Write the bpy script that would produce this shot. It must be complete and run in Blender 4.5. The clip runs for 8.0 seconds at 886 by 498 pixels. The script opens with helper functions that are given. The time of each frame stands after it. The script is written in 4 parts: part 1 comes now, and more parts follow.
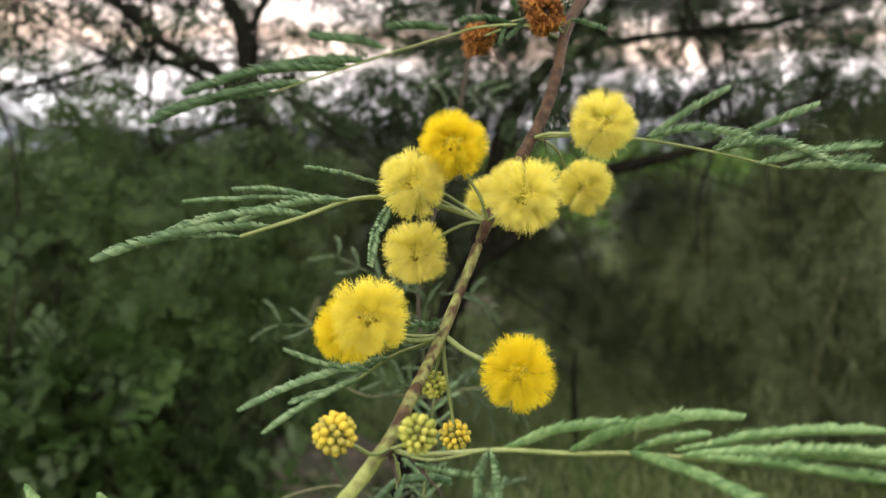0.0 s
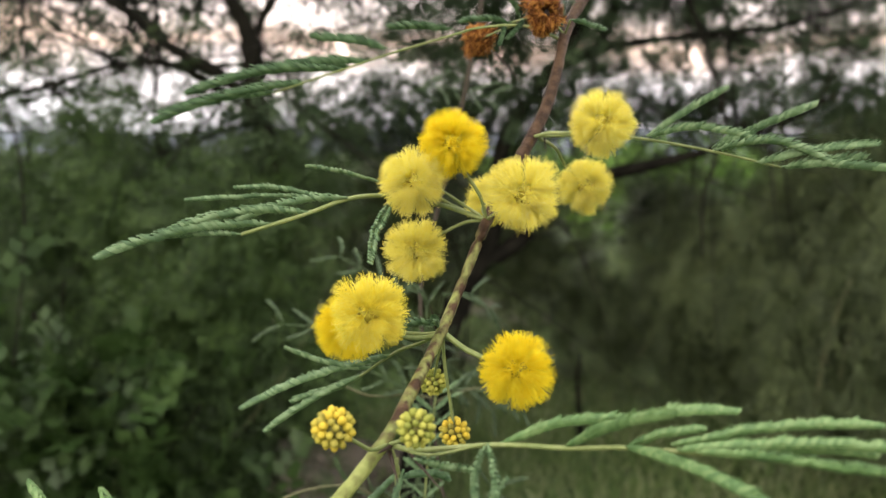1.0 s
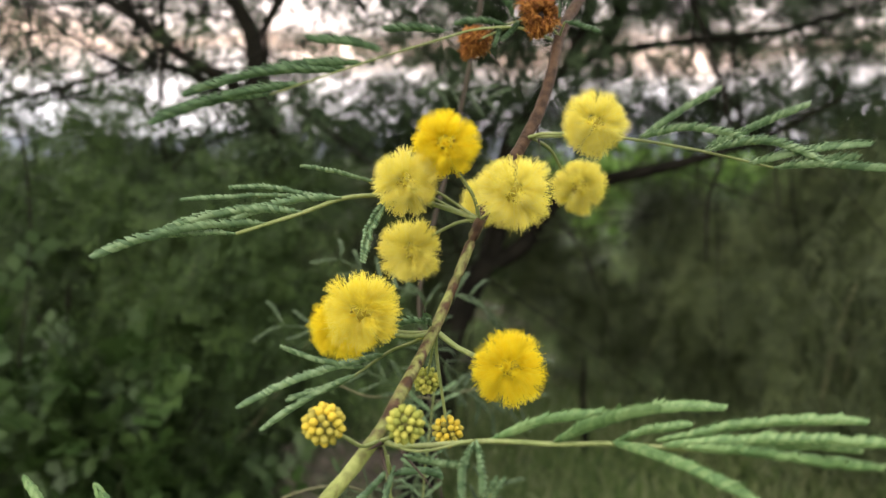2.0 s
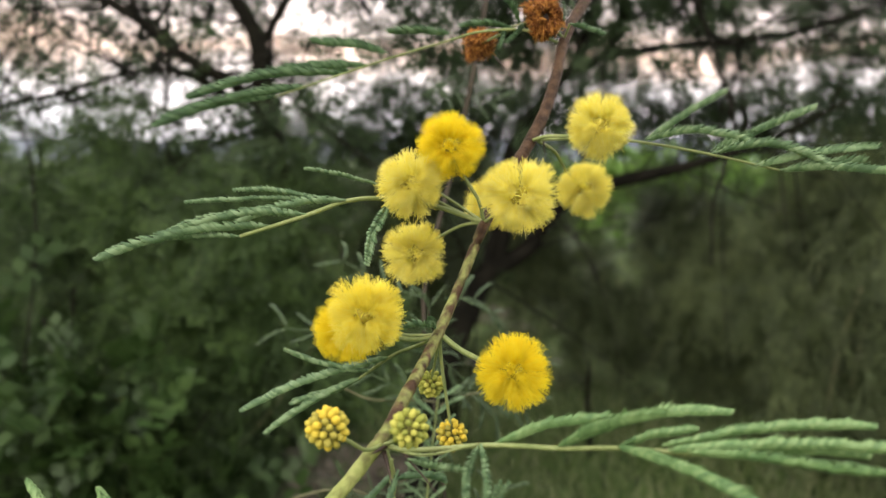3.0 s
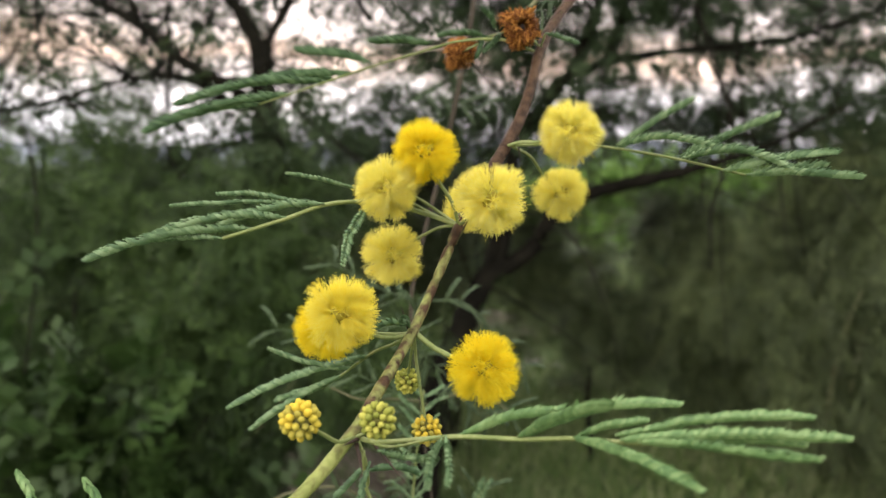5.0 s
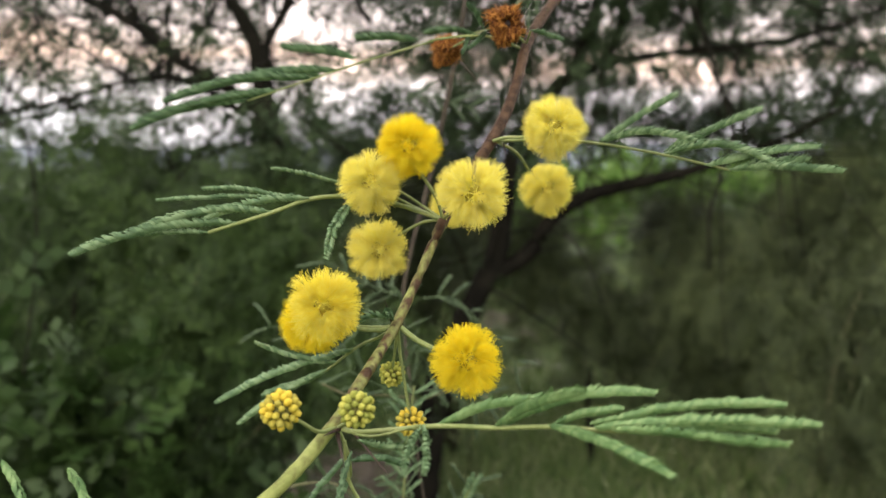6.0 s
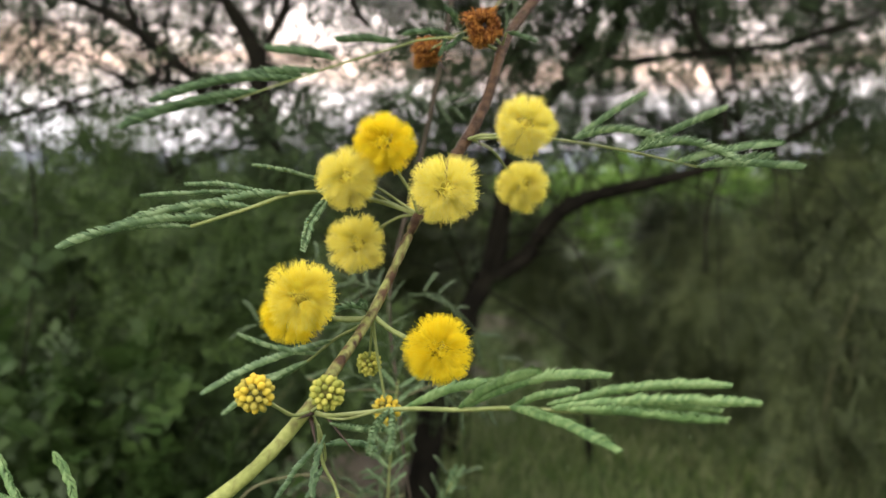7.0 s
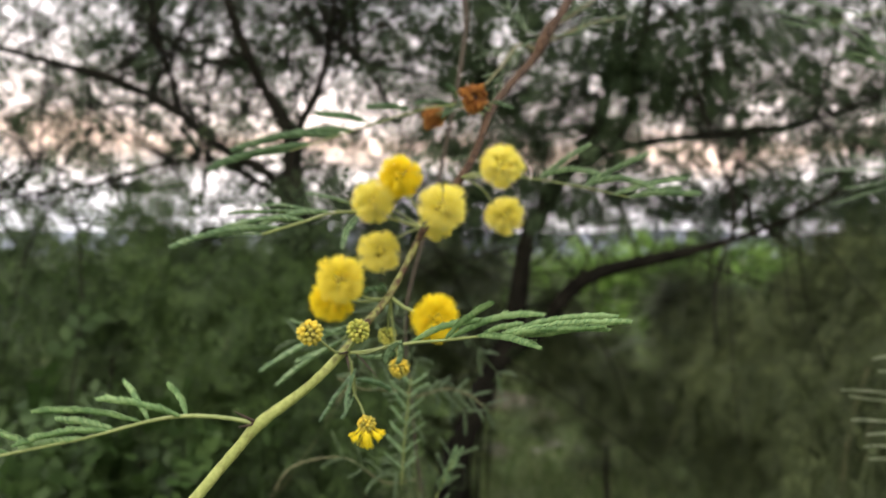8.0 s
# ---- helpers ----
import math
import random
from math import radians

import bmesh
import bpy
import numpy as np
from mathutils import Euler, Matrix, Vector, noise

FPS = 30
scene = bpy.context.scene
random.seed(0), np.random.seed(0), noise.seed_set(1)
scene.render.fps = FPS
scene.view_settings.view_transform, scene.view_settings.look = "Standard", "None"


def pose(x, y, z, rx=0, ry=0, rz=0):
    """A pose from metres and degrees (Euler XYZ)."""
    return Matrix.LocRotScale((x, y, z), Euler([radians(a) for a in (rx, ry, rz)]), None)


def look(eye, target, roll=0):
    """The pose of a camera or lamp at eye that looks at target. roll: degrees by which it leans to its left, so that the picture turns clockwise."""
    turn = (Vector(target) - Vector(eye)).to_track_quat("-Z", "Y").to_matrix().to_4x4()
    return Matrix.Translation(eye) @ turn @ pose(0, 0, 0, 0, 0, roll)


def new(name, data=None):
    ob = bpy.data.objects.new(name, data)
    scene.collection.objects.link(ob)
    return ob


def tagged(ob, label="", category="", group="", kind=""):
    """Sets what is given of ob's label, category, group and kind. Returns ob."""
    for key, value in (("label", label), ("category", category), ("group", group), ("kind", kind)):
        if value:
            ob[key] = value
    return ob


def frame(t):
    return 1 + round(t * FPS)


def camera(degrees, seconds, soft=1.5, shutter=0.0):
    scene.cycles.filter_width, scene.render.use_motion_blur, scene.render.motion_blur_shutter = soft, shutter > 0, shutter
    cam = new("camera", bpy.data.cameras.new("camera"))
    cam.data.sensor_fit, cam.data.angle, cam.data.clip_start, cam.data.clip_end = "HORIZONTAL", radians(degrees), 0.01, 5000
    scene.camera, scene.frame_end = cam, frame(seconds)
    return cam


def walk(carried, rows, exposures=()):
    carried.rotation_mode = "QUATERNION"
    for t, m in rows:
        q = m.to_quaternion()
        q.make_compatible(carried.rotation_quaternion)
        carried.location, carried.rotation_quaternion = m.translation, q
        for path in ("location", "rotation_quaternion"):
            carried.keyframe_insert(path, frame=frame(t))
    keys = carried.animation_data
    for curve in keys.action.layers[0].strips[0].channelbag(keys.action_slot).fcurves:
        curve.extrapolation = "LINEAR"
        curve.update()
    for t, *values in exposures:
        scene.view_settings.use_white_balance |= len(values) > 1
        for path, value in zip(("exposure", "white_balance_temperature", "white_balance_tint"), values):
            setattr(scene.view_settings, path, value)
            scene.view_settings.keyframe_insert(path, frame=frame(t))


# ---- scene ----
PATH = [
    (0, -0.00035, -0.00005, 0.78004, -0.133, -7.013, 0.097),
    (0.5, -0.00011, 0.00055, 0.77892, 0.000, -6.830, 0.107),
    (1, 0.00058, -0.00118, 0.77908, 0.201, -6.737, 0.095),
    (1.5, 0.00292, -0.00262, 0.77853, 0.410, -6.576, 0.094),
    (3, 0.00294, -0.00180, 0.77815, 0.926, -6.197, 0.094),
    (3.5, 0.00724, -0.00270, 0.77885, 1.010, -6.122, 0.120),
    (4, 0.00822, -0.00100, 0.77759, 1.043, -5.996, 0.094),
    (4.5, 0.00743, -0.00564, 0.77856, 1.091, -5.936, 0.119),
    (6, 0.01183, -0.00918, 0.77673, 1.208, -5.706, 0.006),
    (6.5, 0.01293, -0.01140, 0.77628, 1.230, -5.633, -0.004),
    (7, 0.01734, -0.01488, 0.77512, 1.272, -5.402, -0.031),
    (7.5, 0.02223, -0.03818, 0.76682, 1.619, -4.107, 0.049),
    (8, 0.02594, -0.08024, 0.75884, 2.920, 0.399, 0.203),
]
cam = camera(57.57, 8.0)
cam.data.dof.use_dof = True
cam.data.dof.focus_distance = 0.148
cam.data.dof.aperture_fstop = 22.0
walk(cam, [(t, pose(x, y, z, 90 + pitch, 0, yaw) @ pose(0, 0, 0, 0, 0, roll)) for t, x, y, z, yaw, pitch, roll in PATH])

# ---- light: an evening sky under thin cloud, the veiled sun behind the camera ----
SUN_ELEVATION, SUN_TURN = radians(32), radians(205)
CLOUD = 14.0
scene.view_settings.exposure = 0.38
world = bpy.data.worlds.new("evening_sky")
scene.world = world
world.use_nodes = True
wn = world.node_tree
wn.nodes.clear()
sky = wn.nodes.new("ShaderNodeTexSky")
sky.sky_type = "NISHITA"
sky.sun_disc = False
sky.sun_elevation, sky.sun_rotation = SUN_ELEVATION, SUN_TURN
sky.air_density, sky.dust_density, sky.ozone_density = 1.0, 4.0, 1.0
back = wn.nodes.new("ShaderNodeBackground")
back.inputs["Strength"].default_value = 0.15
wout = wn.nodes.new("ShaderNodeOutputWorld")
# thin cloud over the clear sky: rosy white low down, greyer above, brightest on the side ahead
coord = wn.nodes.new("ShaderNodeTexCoord")
height = wn.nodes.new("ShaderNodeSeparateXYZ")
cloud = wn.nodes.new("ShaderNodeValToRGB")
stops = cloud.color_ramp.elements
stops[0].position, stops[0].color = 0.0, (0.80, 0.79, 0.85, 1)
stops[1].position, stops[1].color = 1.0, (0.92, 0.89, 0.86, 1)
stops.new(0.05).color = (0.92, 0.86, 0.88, 1)
stops.new(0.095).color = (0.97, 0.86, 0.83, 1)
stops.new(0.125).color = (1.0, 0.70, 0.54, 1)
stops.new(0.145).color = (1.0, 0.82, 0.74, 1)
stops.new(0.32).color = (0.84, 0.80, 0.82, 1)
wn.links.new(coord.outputs["Generated"], height.inputs[0])
drift = wn.nodes.new("ShaderNodeTexNoise")
drift.inputs["Scale"].default_value, drift.inputs["Detail"].default_value = 5.0, 5.0
stretch = wn.nodes.new("ShaderNodeMapping")
stretch.inputs["Scale"].default_value = (1.0, 1.0, 4.0)
wn.links.new(coord.outputs["Generated"], stretch.inputs["Vector"])
wn.links.new(stretch.outputs[0], drift.inputs["Vector"])
waver = wn.nodes.new("ShaderNodeMapRange")
waver.inputs["To Min"].default_value, waver.inputs["To Max"].default_value = -0.055, 0.055
wn.links.new(drift.outputs["Fac"], waver.inputs["Value"])
band = wn.nodes.new("ShaderNodeMath")
band.operation = "ADD"
wn.links.new(height.outputs["Z"], band.inputs[0])
wn.links.new(waver.outputs[0], band.inputs[1])
wn.links.new(band.outputs[0], cloud.inputs[0])
level = wn.nodes.new("ShaderNodeMapRange")
level.inputs["To Min"].default_value, level.inputs["To Max"].default_value = CLOUD * 0.72, CLOUD * 1.28
wn.links.new(drift.outputs["Fac"], level.inputs["Value"])
glow = wn.nodes.new("ShaderNodeMapRange")
glow.inputs["From Min"].default_value = -1.0
glow.inputs["To Min"].default_value, glow.inputs["To Max"].default_value = 0.9, 1.6
wn.links.new(height.outputs["Y"], glow.inputs["Value"])
lit = wn.nodes.new("ShaderNodeMath")
lit.operation = "MULTIPLY"
wn.links.new(glow.outputs[0], lit.inputs[0])
wn.links.new(level.outputs[0], lit.inputs[1])
bright = wn.nodes.new("ShaderNodeVectorMath")
bright.operation = "SCALE"
wn.links.new(cloud.outputs[0], bright.inputs[0])
wn.links.new(lit.outputs[0], bright.inputs["Scale"])
veil = wn.nodes.new("ShaderNodeMixRGB")
veil.inputs[0].default_value = 0.8
wn.links.new(sky.outputs[0], veil.inputs[1])
wn.links.new(bright.outputs[0], veil.inputs[2])
wn.links.new(veil.outputs[0], back.inputs[0])
wn.links.new(back.outputs[0], wout.inputs[0])
sun = new("sun", bpy.data.lights.new("sun", "SUN"))
sun.data.energy, sun.data.angle, sun.data.color = 1.6, radians(40), (1.0, 0.915, 0.81)
sun_way = Vector((math.sin(SUN_TURN) * math.cos(SUN_ELEVATION), math.cos(SUN_TURN) * math.cos(SUN_ELEVATION), math.sin(SUN_ELEVATION)))
sun.matrix_world = look(sun_way * 50, (0, 0, 0))

rng = np.random.default_rng(7)


# ---- materials ----
def surface(name, colours, scale, rough=0.6, through_light=0.0, bump=0.0, bump_scale=None, island=0.0, spec=0.3):
    """Colours mixed by two sizes of noise; scale in 1/m. through_light: the share of light that shines through."""
    m = bpy.data.materials.new(name)
    m.use_nodes = True
    nt = m.node_tree
    nt.nodes.clear()
    add, link = nt.nodes.new, nt.links.new
    out = add("ShaderNodeOutputMaterial")
    coord = add("ShaderNodeTexCoord")
    big, small = add("ShaderNodeTexNoise"), add("ShaderNodeTexNoise")
    big.inputs["Scale"].default_value, small.inputs["Scale"].default_value = scale, scale * 7.3
    big.inputs["Detail"].default_value, small.inputs["Detail"].default_value = 4, 5
    link(coord.outputs["Object"], big.inputs["Vector"])
    link(coord.outputs["Object"], small.inputs["Vector"])
    mix = add("ShaderNodeMath")
    mix.operation = "MULTIPLY_ADD"
    mix.inputs[1].default_value = 0.45
    link(small.outputs["Fac"], mix.inputs[0])
    part_big = add("ShaderNodeMath")
    part_big.operation = "MULTIPLY"
    part_big.inputs[1].default_value = 0.55
    link(big.outputs["Fac"], part_big.inputs[0])
    link(part_big.outputs[0], mix.inputs[2])
    fac = mix.outputs[0]
    if island:
        geo = add("ShaderNodeNewGeometry")
        vary = add("ShaderNodeMapRange")
        vary.inputs["To Min"].default_value, vary.inputs["To Max"].default_value = -island, island
        link(geo.outputs["Random Per Island"], vary.inputs["Value"])
        plus = add("ShaderNodeMath")
        plus.operation = "ADD"
        link(fac, plus.inputs[0])
        link(vary.outputs[0], plus.inputs[1])
        fac = plus.outputs[0]
    ramp = add("ShaderNodeValToRGB")
    e = ramp.color_ramp.elements
    e[0].position, e[1].position = 0.32, 0.68
    e[0].color, e[1].color = (*colours[0], 1), (*colours[-1], 1)
    for n, c in enumerate(colours[1:-1]):
        e.new(0.32 + 0.36 * (n + 1) / (len(colours) - 1)).color = (*c, 1)
    link(fac, ramp.inputs[0])
    bsdf = add("ShaderNodeBsdfPrincipled")
    bsdf.inputs["Roughness"].default_value = rough
    bsdf.inputs["Specular IOR Level"].default_value = spec
    link(ramp.outputs[0], bsdf.inputs["Base Color"])
    if bump:
        grain = add("ShaderNodeTexNoise")
        grain.inputs["Scale"].default_value = bump_scale or scale * 20
        grain.inputs["Detail"].default_value = 3
        link(coord.outputs["Object"], grain.inputs["Vector"])
        b = add("ShaderNodeBump")
        b.inputs["Strength"].default_value, b.inputs["Distance"].default_value = 0.8, bump
        link(grain.outputs["Fac"], b.inputs["Height"])
        link(b.outputs[0], bsdf.inputs["Normal"])
    last = bsdf.outputs[0]
    if through_light:
        tr, both = add("ShaderNodeBsdfTranslucent"), add("ShaderNodeMixShader")
        both.inputs[0].default_value = through_light
        link(ramp.outputs[0], tr.inputs[0])
        link(last, both.inputs[1])
        link(tr.outputs[0], both.inputs[2])
        last = both.outputs[0]
    link(last, out.inputs[0])
    return m


M_LEMON = surface("pale_yellow_filaments", [(0.965, 0.885, 0.19), (0.975, 0.925, 0.29), (0.985, 0.955, 0.46)], 260, 0.7, 0.58, island=0.18)
M_GOLD = surface("golden_filaments", [(0.975, 0.81, 0.025), (0.98, 0.875, 0.04), (0.985, 0.915, 0.11)], 260, 0.7, 0.58, island=0.18)
M_YELLOW = surface("bright_yellow_filaments", [(0.96, 0.85, 0.10), (0.97, 0.90, 0.16), (0.98, 0.935, 0.31)], 260, 0.7, 0.58, island=0.18)
M_CORE = surface("flower_core", [(0.22, 0.19, 0.02), (0.40, 0.34, 0.03)], 900, 0.7)
M_BUD = surface("yellow_green_bud", [(0.19, 0.215, 0.042), (0.295, 0.31, 0.058), (0.41, 0.40, 0.082)], 500, 0.75, 0.1, island=0.25, spec=0.15)
M_BUD_GOLD = surface("golden_bud", [(0.28, 0.25, 0.05), (0.42, 0.36, 0.052), (0.55, 0.41, 0.045)], 500, 0.75, 0.1, island=0.25, spec=0.15)
M_BUD_BASE = surface("bud_base", [(0.055, 0.058, 0.012), (0.12, 0.11, 0.02)], 700, 0.8)
M_DRY = surface("withered_orange_filaments", [(0.10, 0.032, 0.008), (0.32, 0.12, 0.022), (0.52, 0.24, 0.05)], 260, 0.8, 0.2, island=0.22)
M_LEAF = surface("grey_green_leaflet", [(0.072, 0.132, 0.058), (0.125, 0.205, 0.092), (0.195, 0.285, 0.145)], 150, 0.5, 0.15, island=0.2)
M_LEAF_PALE = surface("pale_green_leaflet", [(0.078, 0.152, 0.052), (0.125, 0.22, 0.078), (0.195, 0.295, 0.118)], 150, 0.5, 0.15, island=0.15)
M_LEAF_GREY = surface("pale_grey_leaflet", [(0.16, 0.20, 0.12), (0.24, 0.28, 0.18), (0.33, 0.37, 0.26)], 150, 0.5, 0.15, island=0.15)
M_LEAF_DARK = surface("deep_green_leaflet", [(0.045, 0.09, 0.038), (0.075, 0.14, 0.06), (0.12, 0.20, 0.095)], 150, 0.5, 0.15, island=0.2)
M_STALK = surface("green_stalk", [(0.12, 0.16, 0.05), (0.18, 0.22, 0.075), (0.25, 0.28, 0.12)], 200, 0.55, 0.05, bump=0.0001)
M_THORN = surface("thorn", [(0.018, 0.011, 0.008), (0.05, 0.030, 0.020)], 400, 0.6)
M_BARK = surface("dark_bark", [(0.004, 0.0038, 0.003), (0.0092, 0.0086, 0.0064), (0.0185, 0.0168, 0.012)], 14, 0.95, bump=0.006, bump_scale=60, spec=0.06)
M_TWIG = surface("brown_twig", [(0.024, 0.018, 0.011), (0.036, 0.028, 0.018), (0.058, 0.047, 0.030)], 200, 0.8, bump=0.0003, bump_scale=1500)
M_DEAD = surface("dry_twig", [(0.065, 0.066, 0.030), (0.115, 0.115, 0.058), (0.17, 0.165, 0.095)], 60, 0.8)
M_CROWN = surface("acacia_foliage", [(0.018, 0.032, 0.013), (0.031, 0.052, 0.022), (0.052, 0.078, 0.034)], 2.2, 0.7, 0.12, island=0.2, spec=0.15)
M_SHRUB = surface("shrub_foliage", [(0.014, 0.026, 0.008), (0.032, 0.060, 0.016), (0.078, 0.130, 0.034)], 2.4, 0.6, 0.25, island=0.14)
M_BROADLEAF = surface("broad_green_leaves", [(0.018, 0.040, 0.009), (0.030, 0.060, 0.014), (0.050, 0.088, 0.024)], 3.0, 0.5, 0.25, island=0.12)
# far hedge: sunlight is painted in as brighter greens than the other shrubs
M_HEDGE = surface("hedge_leaves_painted_sunlit", [(0.07, 0.15, 0.02), (0.11, 0.21, 0.035), (0.16, 0.26, 0.06)], 0.8, 0.6, 0.3, island=0.2)
M_VEIL = surface("grey_green_foliage", [(0.022, 0.032, 0.013), (0.060, 0.081, 0.032), (0.132, 0.166, 0.066)], 1.5, 0.6, 0.25, island=0.1)
M_GRASS = surface("grass_blades", [(0.065, 0.115, 0.030), (0.115, 0.17, 0.05), (0.21, 0.24, 0.115)], 1.2, 0.6, 0.25, island=0.28)
M_GROUND = surface("grassy_earth", [(0.025, 0.042, 0.013), (0.05, 0.08, 0.022), (0.085, 0.11, 0.04)], 0.6, 0.95, bump=0.03, bump_scale=12)
M_STONE = surface("brown_grey_stone", [(0.06, 0.05, 0.036), (0.095, 0.08, 0.06), (0.15, 0.13, 0.10)], 6, 0.9, bump=0.01, bump_scale=40)
M_PALE_STONE = surface("pale_stone_chips", [(0.16, 0.145, 0.12), (0.24, 0.22, 0.19), (0.34, 0.31, 0.27)], 9, 0.9, bump=0.006, bump_scale=50)
M_TWIG_LEAF = surface("dull_green_leaflet", [(0.035, 0.06, 0.025), (0.055, 0.09, 0.038), (0.09, 0.13, 0.06)], 150, 0.5, 0.15, island=0.2)
# pale blue-grey: the haze of distance is put into the hill colour
M_HILL = surface("far_hill_painted_haze", [(0.16, 0.18, 0.22), (0.20, 0.22, 0.26)], 0.01, 0.95)


def stem_material():
    """Green below, passing into brown bark above, with brown scars and flecks all along."""
    m = surface("stem_bark", [(0.15, 0.175, 0.05), (0.225, 0.255, 0.078), (0.31, 0.335, 0.12)], 130, 0.55, bump=0.0002, bump_scale=1400, spec=0.12)
    nt = m.node_tree
    add, link = nt.nodes.new, nt.links.new
    bsdf = next(n for n in nt.nodes if n.type == "BSDF_PRINCIPLED")
    ramp = next(n for n in nt.nodes if n.type == "VALTORGB")
    coord = next(n for n in nt.nodes if n.type == "TEX_COORD")
    sep = add("ShaderNodeSeparateXYZ")
    link(coord.outputs["Object"], sep.inputs[0])
    scars = add("ShaderNodeTexNoise")
    scars.inputs["Scale"].default_value, scars.inputs["Detail"].default_value = 560, 9
    squash = add("ShaderNodeMapping")
    squash.vector_type = "TEXTURE"
    squash.inputs["Rotation"].default_value = (0.0, radians(26), 0.0)
    squash.inputs["Scale"].default_value = (1.0, 1.0, 4.0)
    link(coord.outputs["Object"], squash.inputs["Vector"])
    link(squash.outputs[0], scars.inputs["Vector"])
    along = add("ShaderNodeMapRange")
    along.inputs["From Min"].default_value, along.inputs["From Max"].default_value = -0.072, -0.004
    link(sep.outputs["Z"], along.inputs["Value"])
    age = add("ShaderNodeValToRGB")
    age.color_ramp.elements[0].color, age.color_ramp.elements[1].color = (0, 0, 0, 1), (1, 1, 1, 1)
    for place, value in ((0.36, 0.10), (0.43, 0.62), (0.54, 0.55), (0.66, 0.52), (0.82, 0.62)):
        age.color_ramp.elements.new(place).color = (value, value, value, 1)
    link(along.outputs[0], age.inputs[0])
    rise = add("ShaderNodeMapRange")
    rise.inputs["To Min"].default_value, rise.inputs["To Max"].default_value = -0.18, 0.37
    link(age.outputs[0], rise.inputs["Value"])
    total = add("ShaderNodeMath")
    total.operation = "ADD"
    link(scars.outputs["Fac"], total.inputs[0])
    link(rise.outputs[0], total.inputs[1])
    step = add("ShaderNodeValToRGB")
    step.color_ramp.elements[0].position, step.color_ramp.elements[1].position = 0.38, 0.70
    link(total.outputs[0], step.inputs[0])
    brown = add("ShaderNodeValToRGB")
    brown.color_ramp.elements[0].color, brown.color_ramp.elements[1].color = (0.026, 0.014, 0.007, 1), (0.070, 0.041, 0.023, 1)
    brown.color_ramp.elements[0].position, brown.color_ramp.elements[1].position = 0.35, 0.65
    fine = add("ShaderNodeTexNoise")
    fine.inputs["Scale"].default_value, fine.inputs["Detail"].default_value = 500, 4
    link(coord.outputs["Object"], fine.inputs["Vector"])
    link(fine.outputs["Fac"], brown.inputs[0])
    mix = add("ShaderNodeMixRGB")
    link(step.outputs[0], mix.inputs[0])
    link(ramp.outputs[0], mix.inputs[1])
    link(brown.outputs[0], mix.inputs[2])
    link(mix.outputs[0], bsdf.inputs["Base Color"])
    return m


M_STEM = stem_material()


# ---- mesh helpers ----
class Heap:
    """Vertices and faces piled up for one mesh."""

    def __init__(self):
        self.v, self.f, self.n = [], [], 0

    def add(self, verts, faces):
        self.v.append(np.asarray(verts, float).reshape(-1, 3))
        self.f += [tuple(int(i) + self.n for i in f) for f in faces]
        self.n += len(self.v[-1])

    def mesh(self, name, material, smooth=True):
        me = bpy.data.meshes.new(name)
        me.from_pydata(np.concatenate(self.v).tolist(), [], self.f)
        me.polygons.foreach_set("use_smooth", [smooth] * len(me.polygons))
        me.materials.append(material)
        me.update()
        return me


def part(name, data, parent, label=""):
    ob = new(name, data)
    ob.parent = parent
    return tagged(ob, label) if label else ob


def thing(name, place, label, category, group="", kind=""):
    ob = new(name)
    ob.location = place
    ob.empty_display_size = 0.02
    return tagged(ob, label, category, group, kind)


def unit(v):
    v = np.asarray(v, float)
    return v / (np.linalg.norm(v) + 1e-12)


def smooth_line(points, steps=6):
    """A Catmull-Rom line through rows of numbers."""
    p = np.asarray(points, float)
    p = np.vstack([2 * p[0] - p[1], p, 2 * p[-1] - p[-2]])
    out = []
    for a, b, c, d in zip(p, p[1:], p[2:], p[3:]):
        for s in np.arange(steps) / steps:
            out.append(0.5 * (2 * b + (c - a) * s + (2 * a - 5 * b + 4 * c - d) * s * s + (3 * b - a - 3 * c + d) * s**3))
    return np.array(out + [p[-2]])


def tube(heap, line, radii, sides=8, rough=0.0):
    """A round tube along a line, closed at both ends, its radius uneven by the share rough."""
    line, radii = np.asarray(line, float), np.broadcast_to(np.asarray(radii, float), len(line))
    ways = np.gradient(line, axis=0)
    ref = np.array([0.31, 0.2, 0.93])
    verts, n = [], len(line)
    ang = np.arange(sides) * 2 * np.pi / sides
    for p, w, r in zip(line, ways, radii):
        w = unit(w)
        a = unit(np.cross(w, ref) if abs(w @ ref) < 0.95 else np.cross(w, (1, 0, 0)))
        b = np.cross(w, a)
        rr = r * (1 + rough * rng.uniform(-1, 1, sides))
        verts.append(p + rr[:, None] * (np.cos(ang)[:, None] * a + np.sin(ang)[:, None] * b))
    faces = [(k * sides + i, k * sides + (i + 1) % sides, (k + 1) * sides + (i + 1) % sides, (k + 1) * sides + i) for k in range(n - 1) for i in range(sides)]
    verts = np.vstack(verts + [line[:1], line[-1:]])
    faces += [(n * sides, (i + 1) % sides, i) for i in range(sides)]
    faces += [(n * sides + 1, (n - 1) * sides + i, (n - 1) * sides + (i + 1) % sides) for i in range(sides)]
    heap.add(verts, faces)


LENS_FACES = [(i, (i + 1) % 6, 6) for i in range(6)] + [((i + 1) % 6, i, 7) for i in range(6)]


